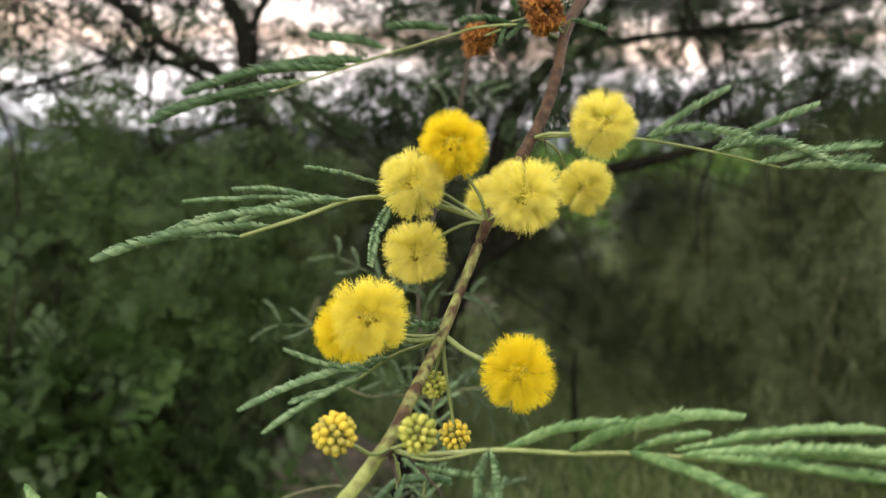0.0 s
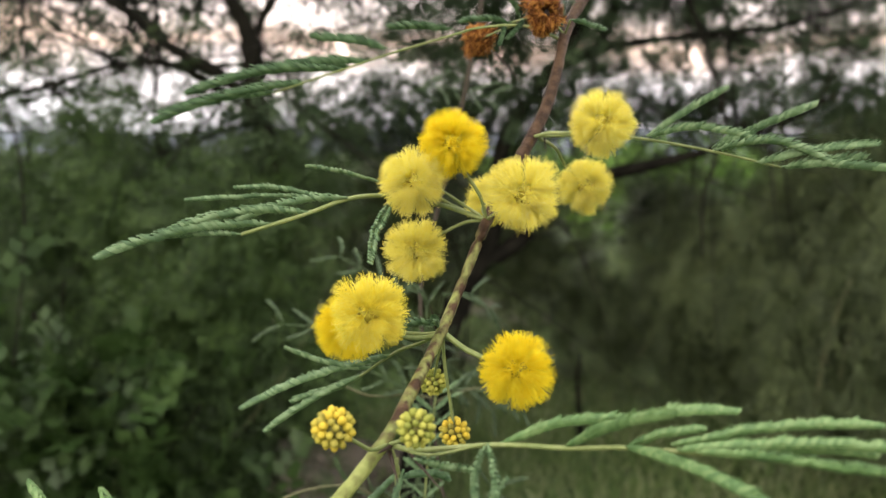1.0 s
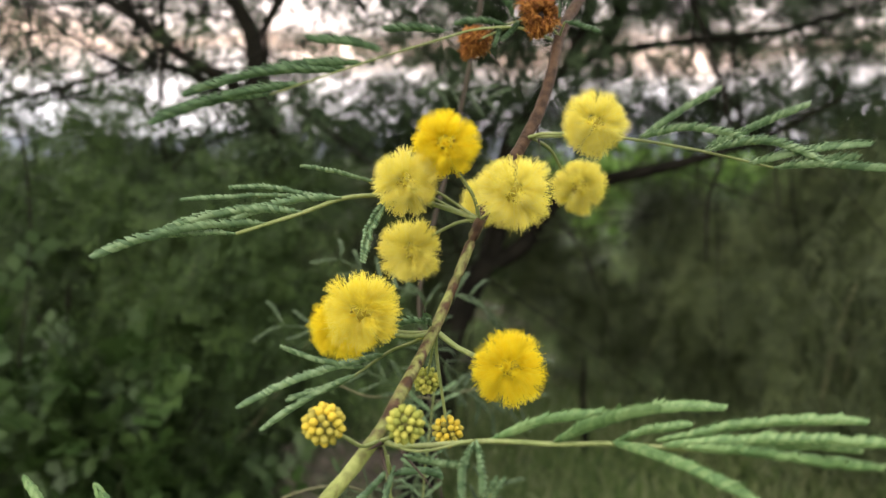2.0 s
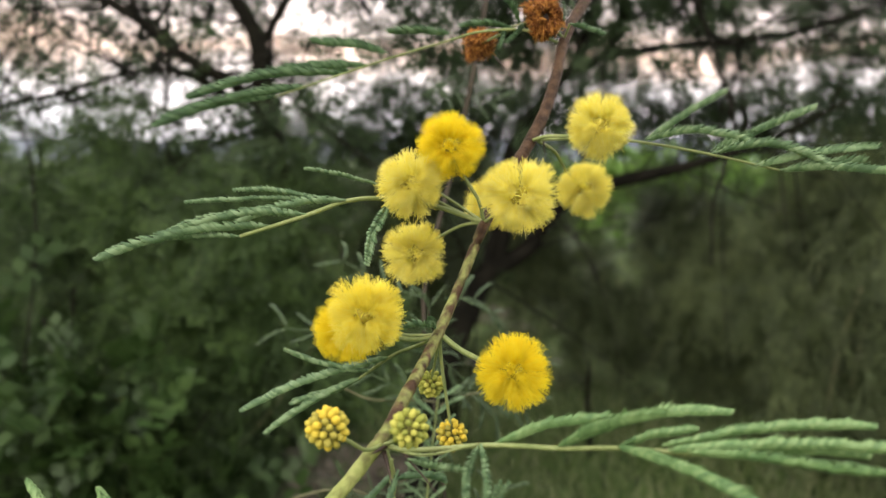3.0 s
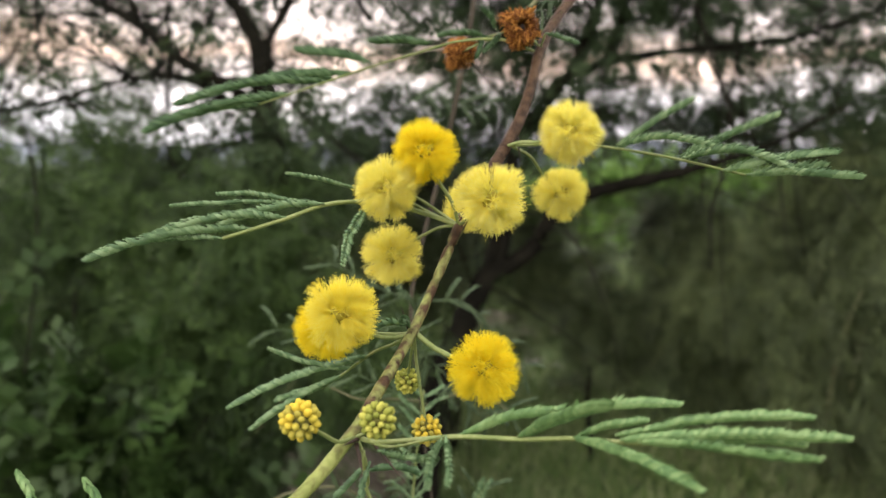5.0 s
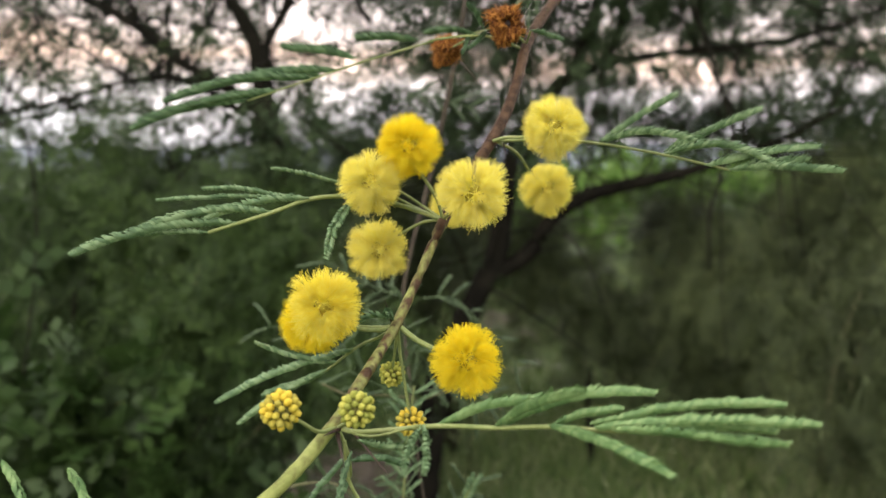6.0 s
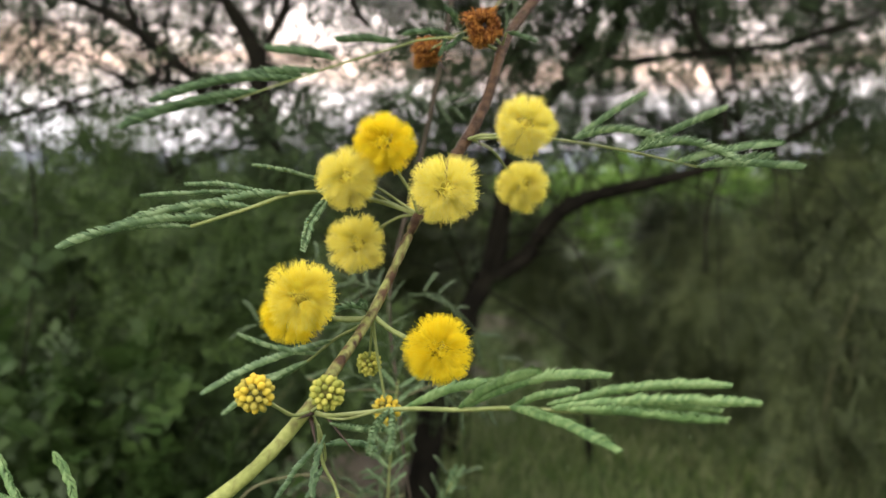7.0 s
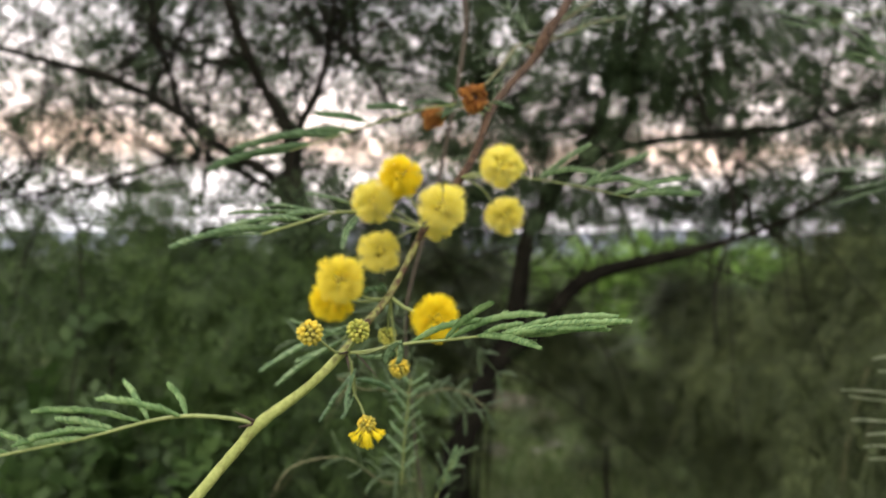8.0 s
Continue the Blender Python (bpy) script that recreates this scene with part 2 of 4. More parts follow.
def leaflet(heap, base, way, normal, length, width):
    """A small lens-shaped leaf blade with some thickness."""
    way = unit(way)
    side = unit(np.cross(way, normal))
    up = np.cross(side, way)
    low, mid, high = base + way * length * 0.25, base + way * length * 0.5, base + way * length * 0.8
    half = side * width / 2
    heap.add([base, low + half * 0.9, high + half * 0.85, base + way * length, high - half * 0.85, low - half * 0.9, mid + up * width * 0.16, mid - up * width * 0.10], LENS_FACES)


MM = 0.001
HOME = Vector((0, 0, 0.78))


# ---- the flowering branch: its own millimetres round HOME ----
def scale_blade(heap, spine, side_edge, lift, width):
    """A short curved leaf blade along four points of its spine, its front edge standing a little off the rope."""
    share = np.array((0.55, 1.0, 0.92, 0.30))[:, None] * width / 2
    front, rear = spine + side_edge * share + lift * 1.0, spine - side_edge * share - lift * 0.5
    heap.add(np.concatenate([front, spine + lift * 0.8, rear]), SCALE_FACES)


SCALE_FACES = [f for i in range(3) for f in ((i, i + 1, i + 5, i + 4), (i + 4, i + 5, i + 9, i + 8))]


def rope_mesh(base, tip, bow, width, material, pitch, slope, ridge, round_share, overlap):
    """One closed feather of a leaf: two rows of leaflets folded up round the axis into a rope, overlapping like scales."""
    base, tip = np.array(base, float) * MM, np.array(tip, float) * MM
    way = tip - base
    length = np.linalg.norm(way)
    count = max(7, int(length / (pitch * MM)))
    s = np.linspace(0, 1, count)
    line = base + s[:, None] * way + (4 * s * (1 - s))[:, None] * np.array(bow) * MM
    line += 0.00005 * np.cumsum(rng.normal(0, 1, (count, 3)), axis=0) * (s * (1 - s) * 4)[:, None]
    heap = Heap()
    tube(heap, line[:: max(1, count // 12)], 0.00022, 5)
    ways = np.gradient(line, axis=0)
    top = unit(np.array((0, -0.30, 1.0)) + rng.normal(0, 0.28, 3))
    twist = rng.uniform(-0.5, 0.5)
    for k in range(1, count):
        d = unit(ways[k])
        up = unit(top - d * (top @ d))
        side = np.cross(d, up)
        c, q = math.cos(twist * s[k]), math.sin(twist * s[k])
        up, side = up * c + side * q, side * c - up * q
        shape = min(1.0, 0.5 + 2.6 * s[k]) * min(1.0, 0.52 + 3.0 * (1 - s[k]))
        r = 0.5 * width * MM * shape * rng.uniform(0.93, 1.07) * (1 + 0.10 * noise.noise(line[k] * 260))
        for sign in (-1, 1):
            turn = np.radians(np.array((-96.0, -32.0, 28.0, 84.0)) + rng.normal(0, 5))
            out = np.cos(turn)[:, None] * side * sign * round_share + np.sin(turn)[:, None] * up
            ahead = np.array((0.0, 0.30, 0.66, 1.0))[:, None] * d * slope * 2 * r * rng.uniform(0.9, 1.1)
            spine = line[k] + out * r + ahead
            if rng.uniform() < 0.09:  # a leaflet that stands off the rope at its tip
                spine += np.array((0.0, 0.0, 0.3, 0.8))[:, None] * (out * 0.45 + d * 0.9) * r
            along = np.gradient(spine, axis=0)
            along /= np.linalg.norm(along, axis=1, keepdims=True)
            normal = out / np.linalg.norm(out, axis=1, keepdims=True)
            edge_way = np.cross(along, normal)
            edge_way *= np.sign(edge_way @ d)[:, None]
            scale_blade(heap, spine, edge_way, normal * ridge * MM, pitch * overlap * MM)
    return heap.mesh("pinna", material)


def pinna_mesh(base, tip, bow, width, dark=False, style="rope", face=(0, -0.65, 0.75)):
    """One feather of a leaf: a thin axis with two rows of narrow leaflets laid forward and half folded."""
    material = M_TWIG_LEAF if dark == "dull" else M_LEAF_GREY if dark == "grey" else M_LEAF_DARK if dark else M_LEAF_PALE if style == "tight" else M_LEAF
    if style == "rope":
        return rope_mesh(base, tip, bow, width * 0.55, material, 0.80, 1.60, 0.19, 0.66, 1.10)
    if style == "tight":
        return rope_mesh(base, tip, bow, width * 0.66, material, 0.52, 1.25, 0.075, 0.75, 1.5)
    pitch, closed, slant, blade = {"stiff": (0.72, 0.52, 0.43, 0.64), "ladder": (0.66, 0.62, 0.58, 0.85), "loose": (0.9, 0.6, 0.45, 0.8)}[style]
    base, tip = np.array(base, float) * MM, np.array(tip, float) * MM
    way = tip - base
    length = np.linalg.norm(way)
    face = unit(np.array(face) + rng.normal(0, 0.22, 3))
    count = max(6, int(length / (pitch * MM)))
    s = np.linspace(0, 1, count)
    line = base + s[:, None] * way + (4 * s * (1 - s))[:, None] * np.array(bow) * MM
    line += 0.00006 * np.cumsum(rng.normal(0, 1, (count, 3)), axis=0) * (s * (1 - s) * 4)[:, None]
    heap = Heap()
    tube(heap, line[:: max(1, count // 12)], 0.00022, 5)
    ways = np.gradient(line, axis=0)
    twist = rng.uniform(-0.4, 0.4)
    for k in range(1, count):
        d = unit(ways[k])
        up = unit(face - d * (face @ d))
        side = np.cross(d, up)
        c, q = math.cos(twist * s[k]), math.sin(twist * s[k])
        up, side = up * c + side * q, side * c - up * q
        shape = min(1.0, 0.55 + 2.5 * s[k]) * min(1.0, 0.45 + 2.2 * (1 - s[k]))
        for sign in (-1, 1):
            fold = closed + rng.normal(0, 0.05)
            lean = slant + rng.normal(0, 0.025)
            out = side * sign * math.cos(fold) + up * math.sin(fold)
            go = d * math.cos(lean) + out * math.sin(lean)
            nrm = up * math.cos(fold) - side * sign * math.sin(fold)
            tilt = 0.52
            nrm = nrm * math.cos(tilt) + np.cross(go, nrm) * math.sin(tilt) * sign
            leaflet(heap, line[k], go, nrm, 1.18 * width * MM * shape * rng.uniform(0.94, 1.06), blade * MM)
    return heap.mesh("pinna", material)


def leaf(rachis, pinnae, r=(0.55, 0.35), dark=False, parent=None, label="", style="rope"):
    """A twice-feathered leaf: an axis and its feathers, as a part of the branch."""
    line = smooth_line(np.array(rachis) * MM, 5)
    heap = Heap()
    tube(heap, line, np.linspace(r[0], r[1], len(line)) * 0.75 * MM, 7, 0.05)
    ob = part("leaf", heap.mesh("rachis", M_TWIG_LEAF if dark == "dull" else M_STALK), parent, label)
    for base, tip, bow, width in pinnae:
        part("pinna", pinna_mesh(base, tip, bow, width, dark, style), ob)
    return ob


branch = thing("acacia_branch", HOME, "thorny green-brown acacia branch with yellow pompom flowers and folded leaves", "branch")

STEM = [
    (-60.0, 92.0, -103.6, 1.69), (-38.8, 101.0, -76.0, 1.30), (-31.5, 105.0, -66.8, 1.26), (-26.6, 108.0, -61.0, 1.44), (-16.4, 113.0, -53.2, 1.14), (-9.7, 118.5, -46.2, 1.14), (-7.8, 121.0, -43.8, 0.99),
    (-5.8, 125.0, -40.8, 1.06), (-1.9, 136.0, -35.3, 0.98), (0.6, 142.0, -31.1, 1.02), (3.8, 147.0, -24.3, 0.89), (8.2, 153.0, -14.3, 1.10), (11.9, 160.0, -7.7, 1.12),
    (17.0, 167.0, 0.1, 1.30), (21.8, 174.0, 8.5, 1.28), (24.9, 180.0, 16.7, 1.22), (27.8, 188.0, 26.3, 1.30), (33.0, 197.0, 35.4, 1.32), (43.3, 210.0, 49.1, 1.45), (46.8, 214.0, 56.2, 2.2), (50.0, 218.0, 62.5, 2.1), (56.6, 226.0, 73.2, 1.7), (85.3, 270.0, 128.0, 2.60),
    (140.0, 360.0, 200.0, 3.3), (210.0, 560.0, 330.0, 4.2), (270.0, 730.0, 420.0, 5.0), (312.0, 900.0, 480.0, 6.0),
]
line = smooth_line(STEM, 8)
heap = Heap()
tube(heap, line[:, :3] * MM, line[:, 3] * MM * (1 + 0.04 * rng.normal(0, 1, len(line))), 14, 0.03)
part("stem", heap.mesh("stem", M_STEM), branch, "green stem turning brown, with dark scars")


def thorn(base, tip, r=0.45):
    heap = Heap()
    b, t = np.array(base) * MM, np.array(tip) * MM
    s = np.linspace(0, 1, 6)[:, None]
    tube(heap, b + (t - b) * s, r * MM * (1 - s[:, 0]) ** 0.8 + 0.02 * MM, 8)
    return part("thorn", heap.mesh("thorn", M_THORN), branch, "dark pointed thorn")


thorn((-28.0, 107.0, -60.5), (-32.0, 104.0, -57.5))
thorn((-28.0, 107.0, -61.2), (-30.8, 103.0, -61.1), 0.4)
thorn((-5.8, 117.0, -45.0), (1.0, 112.0, -51.1), 0.28)
thorn((-8.0, 118.0, -46.3), (-6.4, 113.5, -49.6), 0.4)
thorn((-7.6, 118.0, -45.4), (-9.8, 115.0, -45.6), 0.36)
thorn((-0.9, 142.0, -32.7), (-2.2, 138.0, -27.2), 0.3)
thorn((21.3, 173.0, 4.9), (22.0, 172.0, -1.1), 0.3)
thorn((12.0, 192.0, 22.7), (18.7, 186.0, 14.1), 0.24)


# flower heads
def cloud_mesh(name, v, f, material):
    me = bpy.data.meshes.new(name)
    me.vertices.add(len(v))
    me.vertices.foreach_set("co", v.ravel())
    me.loops.add(f.size)
    me.loops.foreach_set("vertex_index", f.ravel().astype(np.int32))
    me.polygons.add(len(f))
    me.polygons.foreach_set("loop_start", (np.arange(len(f)) * 3).astype(np.int32))
    me.materials.append(material)
    me.update(calc_edges=True)
    me.validate()
    return me


def pompom_mesh(seed, material, florets=36, threads=124, uneven=0.10, fan=0.142):
    """A ball of radius 1: tufts of fine, slightly curled filaments with pollen tips, standing out from the core."""
    r = np.random.default_rng(seed)
    k = np.arange(florets) + 0.5
    z = 1 - 2 * k / florets
    a = np.pi * (1 + 5**0.5) * k
    dirs = np.stack([np.sqrt(1 - z * z) * np.cos(a), np.sqrt(1 - z * z) * np.sin(a), z], 1) + r.normal(0, uneven, (florets, 3))
    dirs /= np.linalg.norm(dirs, axis=1, keepdims=True)
    n = florets * threads
    d = np.repeat(dirs, threads, 0)
    reach = np.repeat(r.uniform(0.88, 1.06, florets), threads)[:, None]
    w = d + r.normal(0, fan, (n, 3)) * np.where(r.uniform(0, 1, (n, 1)) < 0.18, 2.0, 0.95)
    w /= np.linalg.norm(w, axis=1, keepdims=True)
    side = np.cross(w, r.normal(0, 1, (n, 3)))
    side /= np.linalg.norm(side, axis=1, keepdims=True)
    other = np.cross(w, side)
    tri = np.stack([side, -0.5 * side + 0.866 * other, -0.5 * side - 0.866 * other], 1)
    tip = w * reach * np.where(r.uniform(0, 1, (n, 1)) < 0.8, r.uniform(0.87, 1.07, (n, 1)), r.uniform(0.70, 0.95, (n, 1)))
    root = d * 0.30 + w * 0.05
    curl = r.normal(0, 0.045, (n, 3))
    rings = []
    for s, thick in ((0.0, 0.007), (0.4, 0.0064), (0.75, 0.0056), (1.0, 0.0042)):
        line = root + (tip - root) * s + curl * (s * (1 - s) * 4) + (r.normal(0, 0.02, (n, 3)) if s == 1.0 else 0)
        rings.append(line[:, None] + thick * tri)
        last = line
    # pollen tips
    rings.append(last[:, None] + 0.0125 * tri)
    ends = np.stack([last + w * 0.017, last - w * 0.012], 1)
    verts = np.concatenate([*rings, ends], 1)
    per = verts.shape[1]
    quads = [(i + 3 * j, (i + 1) % 3 + 3 * j, (i + 1) % 3 + 3 * j + 3, i + 3 * j + 3) for j in range(3) for i in range(3)]
    tris = [t for q in quads for t in ((q[0], q[1], q[2]), (q[0], q[2], q[3]))] + [(12, 13, 15), (13, 14, 15), (14, 12, 15), (13, 12, 16), (14, 13, 16), (12, 14, 16)]
    faces = (np.arange(n)[:, None, None] * per + np.array(tris)[None]).reshape(-1, 3)
    return cloud_mesh("filaments", verts.reshape(-1, 3), faces, material)


def ball_mesh(name, material, r=1.0, bumps=0.08):
    bm = bmesh.new()
    bmesh.ops.create_icosphere(bm, subdivisions=3, radius=r)
    for v in bm.verts:
        v.co *= 1 + bumps * noise.noise(v.co * 6)
    me = bpy.data.meshes.new(name)
    bm.to_mesh(me)
    bm.free()
    me.polygons.foreach_set("use_smooth", [True] * len(me.polygons))
    me.materials.append(material)
    return me


def bud_mesh(seed, material, count=48, r_grain=0.19):
    """A ball of radius 1 of closed florets: many small rounded knobs on a core."""
    r = np.random.default_rng(seed)
    bm = bmesh.new()
    bmesh.ops.create_icosphere(bm, subdivisions=2, radius=1)
    knob = np.array([v.co[:] for v in bm.verts])
    faces = [[v.index for v in f.verts] for f in bm.faces]
    bm.free()
    heap = Heap()
    k = np.arange(count) + 0.5
    z = 1 - 2 * k / count
    a = np.pi * (1 + 5**0.5) * k
    for d in np.stack([np.sqrt(1 - z * z) * np.cos(a), np.sqrt(1 - z * z) * np.sin(a), z], 1):
        d = unit(d + r.normal(0, 0.03, 3))
        size = r_grain * r.uniform(0.85, 1.1)
        side = unit(np.cross(d, (0.3, 0.5, 0.8)))
        other = np.cross(d, side)
        place = d * r.uniform(0.78, 0.86)
        heap.add(place + size * (knob[:, :1] * side + knob[:, 1:2] * other + 1.35 * knob[:, 2:] * d), faces)
    return heap.mesh("florets", material)


POM_LEMON = [pompom_mesh(s, M_LEMON) for s in (1, 2, 3)]
POM_GOLD = [pompom_mesh(s, M_GOLD, 38, 116, 0.085, 0.142) for s in (4, 5)]
POM_YELLOW = pompom_mesh(6, M_YELLOW)
POM_CORE = ball_mesh("core", M_CORE, 0.27, 0.2)
BUD_CORE = ball_mesh("core", M_BUD_BASE, 0.66)
BUDS = {"green": bud_mesh(11, M_BUD), "gold": bud_mesh(12, M_BUD_GOLD)}


def stalk(points, r, parent, name="flower_stalk", material=M_STALK):
    line = smooth_line(np.array(points) * MM, 5)
    heap = Heap()
    tube(heap, line, np.linspace(r, r * 0.85, len(line)) * 0.66 * MM, 8, 0.06)
    return part(name, heap.mesh(name, material), parent)


def head(name, centre, radius, meshes, core, label, points, r=0.55, turn=None):
    """A flower or bud head as a part of the branch: the ball, its core and its stalk."""
    holder = part(name, meshes, branch, label)
    holder.location = Vector(centre) * MM
    holder.rotation_euler = turn or tuple(rng.uniform(0, 6.28, 3))
    holder.scale = [radius * MM] * 3
    c = part("core", core, holder)
    end = np.array(centre) + unit(np.array(points[-1]) - np.array(centre)) * radius * 0.35
    s = stalk(points + [tuple(end)], r, None)
    s.parent = holder
    s.matrix_parent_inverse = Matrix.LocRotScale(holder.location, holder.rotation_euler, holder.scale).inverted()
    return holder


NODE_UP = (8.4, 153.0, -13.5)
NODE_MID = (0.1, 141.0, -32.7)
NODE_LOW = (-8.1, 119.0, -45.5)
PALE, GOLD = "round pale yellow pompom flower head", "round golden yellow pompom flower head"
head("flower_head", (1.8, 149.0, 0.9), 6.15, POM_GOLD[0], POM_CORE, GOLD, [NODE_UP, (7.0, 151.0, -8.8), (4.0, 151.0, -4.1)])
head("flower_head", (-5.5, 148.0, -6.1), 6.4, POM_LEMON[0], POM_CORE, PALE, [NODE_UP, (3.9, 156.0, -11.9), (-0.4, 158.0, -9.8)])
head("flower_head", (31.3, 159.0, 5.1), 6.5, POM_LEMON[1], POM_CORE, PALE, [(18.3, 169.0, 2.4), (21.5, 165.0, 3.3), (25.2, 161.0, 3.3)], 0.6)
head("flower_head", (14.4, 144.0, -8.0), 7.0, POM_LEMON[2], POM_CORE, PALE, [NODE_UP, (10.6, 149.0, -11.3)])
head("flower_head", (32.7, 186.0, -8.2), 6.5, POM_LEMON[0], POM_CORE, PALE, [(19.0, 170.0, 3.0), (24.8, 180.0, 0.5), (29.0, 190.0, -4.2)])
head("flower_head", (-5.3, 160.0, -20.2), 6.5, POM_LEMON[1], POM_CORE, PALE, [NODE_UP, (4.5, 156.0, -14.2), (0.3, 158.0, -16.4)])
head("flower_head", (-12.6, 134.0, -27.9), 6.7, POM_YELLOW, POM_CORE, "round bright yellow pompom flower head", [NODE_MID, (-2.9, 140.0, -33.5), (-7.3, 137.0, -32.5)], 0.7)
head("flower_head", (-18.1, 152.0, -34.4), 6.6, POM_GOLD[1], POM_CORE, GOLD, [NODE_MID, (-3.6, 146.0, -34.2), (-10.1, 150.0, -34.7)])
head("flower_head", (13.1, 136.0, -38.3), 6.5, POM_GOLD[0], POM_CORE, GOLD, [NODE_MID, (3.6, 140.0, -35.3), (7.5, 138.0, -36.8)], 0.8)
head("flower_head", (10.6, 178.0, -11.2), 5.6, POM_LEMON[1], POM_CORE, PALE, [NODE_UP, (8.2, 165.0, -12.0)])
BUD_G, BUD_Y = "round yellow-green bud of tightly closed florets", "round golden bud of tightly closed florets"
head("flower_bud", (-15.4, 110.0, -39.9), 3.1, BUDS["gold"], BUD_CORE, BUD_Y, [NODE_LOW, (-10.4, 115.0, -44.9), (-12.4, 112.0, -42.6)], 0.5)
head("flower_bud", (-3.5, 108.0, -39.1), 2.75, BUDS["green"], BUD_CORE, BUD_G, [NODE_LOW, (-5.7, 113.0, -42.6)], 0.5)
head("flower_bud", (2.3, 145.0, -52.9), 2.9, BUDS["gold"], BUD_CORE, BUD_Y, [NODE_MID, (0.3, 143.0, -38.2), (1.4, 144.0, -46.4)], 0.5)
head("flower_bud", (-1.8, 150.0, -44.5), 2.6, BUDS["green"], BUD_CORE, BUD_G, [NODE_MID, (-0.9, 146.0, -39.0)], 0.45)


# the half-open head below the knot: closed florets above, splayed tufts below
def opening_head():
    centre = np.array((-3.2, 120.0, -63.6))
    holder = part("flower_bud", BUDS["gold"], branch, "half-open golden flower head with splayed tufts")
    holder.location, holder.scale = Vector(centre) * MM, [2.3 * MM] * 3
    part("core", BUD_CORE, holder)
    r = np.random.default_rng(21)
    heap = Heap()
    for a in np.linspace(0.3, 0.3 + 2 * np.pi, 7, endpoint=False):
        d = unit((0.85 * math.cos(a), 0.85 * math.sin(a), -0.62 + 0.25 * r.uniform(-1, 1)))
        for _ in range(44):
            w = unit(d + r.normal(0, 0.15, 3))
            tube(heap, [d * 0.75, d * 1.2 + w * 0.25 + r.normal(0, 0.03, 3), d * 0.8 + w * r.uniform(1.25, 1.6)], [0.045, 0.04, 0.03], 4)
    for _ in range(60):
        w = unit(np.array((0, 0, -1)) + r.normal(0, 0.2, 3))
        tube(heap, [w * 0.7, w * 1.4, w * r.uniform(2.2, 2.7)], [0.045, 0.04, 0.03], 4)
    part("tuft", heap.mesh("tuft", M_GOLD), holder, "splayed golden tuft")
    s = stalk([(-7.0, 119.0, -47.8), (-6.9, 122.0, -55.3), (-4.8, 122.0, -59.8), tuple(centre)], 0.5, None)
    s.parent = holder
    s.matrix_parent_inverse = Matrix.LocRotScale(holder.location, None, holder.scale).inverted()


opening_head()


# withered heads near the top
def dry_head(centre, radius, seed, points, hollow=True):
    """A withered head: matted, drooping brown filaments with an uneven outline, torn open towards the front."""
    r = np.random.default_rng(seed)
    heap = Heap()
    for n in range(1100):
        d = unit(r.normal(0, 1, 3) * (1.0, 1.0, 1.25))
        if hollow and -d[1] + 0.35 * d[0] > 0.80:
            continue
        out = 0.50 + 1.05 * noise.noise(Vector(d) * 1.9 + Vector((seed, 0, 0)))
        w = unit(d * 0.5 + r.normal(0, 0.6, 3) + np.array((0, 0, -0.5)))
        end = d * (0.45 + 0.45 * out) + w * r.uniform(0.1, 0.38)
        mid = d * (0.40 + 0.45 * out) + r.normal(0, 0.13, 3)
        tube(heap, [d * 0.22, mid, end], [0.03, 0.03, 0.018], 3)
    holder = part("withered_flower_head", heap.mesh("withered_filaments", M_DRY), branch, "withered orange-brown crumpled flower head")
    holder.location, holder.scale = Vector(centre) * MM, [radius * MM] * 3
    part("core", ball_mesh("core", M_THORN, 0.24, 0.5), holder)
    s = stalk(points + [centre], 0.4, None)
    s.parent = holder
    s.matrix_parent_inverse = Matrix.LocRotScale(holder.location, None, holder.scale).inverted()


dry_head((22.7, 184.0, 30.3), 5.0, 31, [(27.6, 187.0, 26.1), (25.5, 186.0, 27.8)])
dry_head((8.3, 198.0, 26.3), 4.3, 32, [(15.2, 184.0, 27.5), (11.5, 191.0, 26.9)], False)

# leaves
leaf([NODE_UP, (-1.6, 158.0, -10.6), (-10.1, 154.0, -9.0), (-17.3, 149.0, -9.2), (-25.0, 146.0, -11.9), (-36.7, 145.0, -15.6)],
     [((-17.6, 148.0, -9.0), (-36.6, 145.0, -12.6), (0, 0, 1.4), 2.6), ((-24.5, 146.0, -11.6), (-49.3, 143.0, -14.7), (0, 0, 1.8), 2.9),
      ((-31.2, 146.0, -13.7), (-60.6, 141.0, -19.0), (0, 0, 2.0), 3.2), ((-36.7, 145.0, -15.6), (-50.0, 146.0, -16.1), (0, 0, 0.5), 1.5),
      ((-20.4, 150.0, -9.0), (-38.0, 148.0, -7.1), (0, 0, 0.3), 1.35), ((-22.0, 150.0, -9.0), (-47.2, 148.0, -9.4), (0, 0, 0.5), 1.3)], (0.72, 0.48), parent=branch, label="half-folded grey-green feathery leaf")
leaf([NODE_UP, (-2.7, 158.0, -7.0), (-10.3, 157.0, -6.8), (-12.7, 156.0, -6.3)], [((-12.4, 156.0, -6.3), (-25.6, 154.0, -3.3), (0, 0, 0.4), 1.35)], (0.4, 0.3), parent=branch, label="small folded leaf")
leaf([(-8.8, 150.0, -9.0), (-9.6, 148.0, -10.1)], [((-9.6, 148.0, -10.1), (-12.5, 136.0, -19.2), (-0.6, 0, 0.5), 1.8)], (0.3, 0.3), parent=branch, label="small hanging folded leaf", style="ladder")
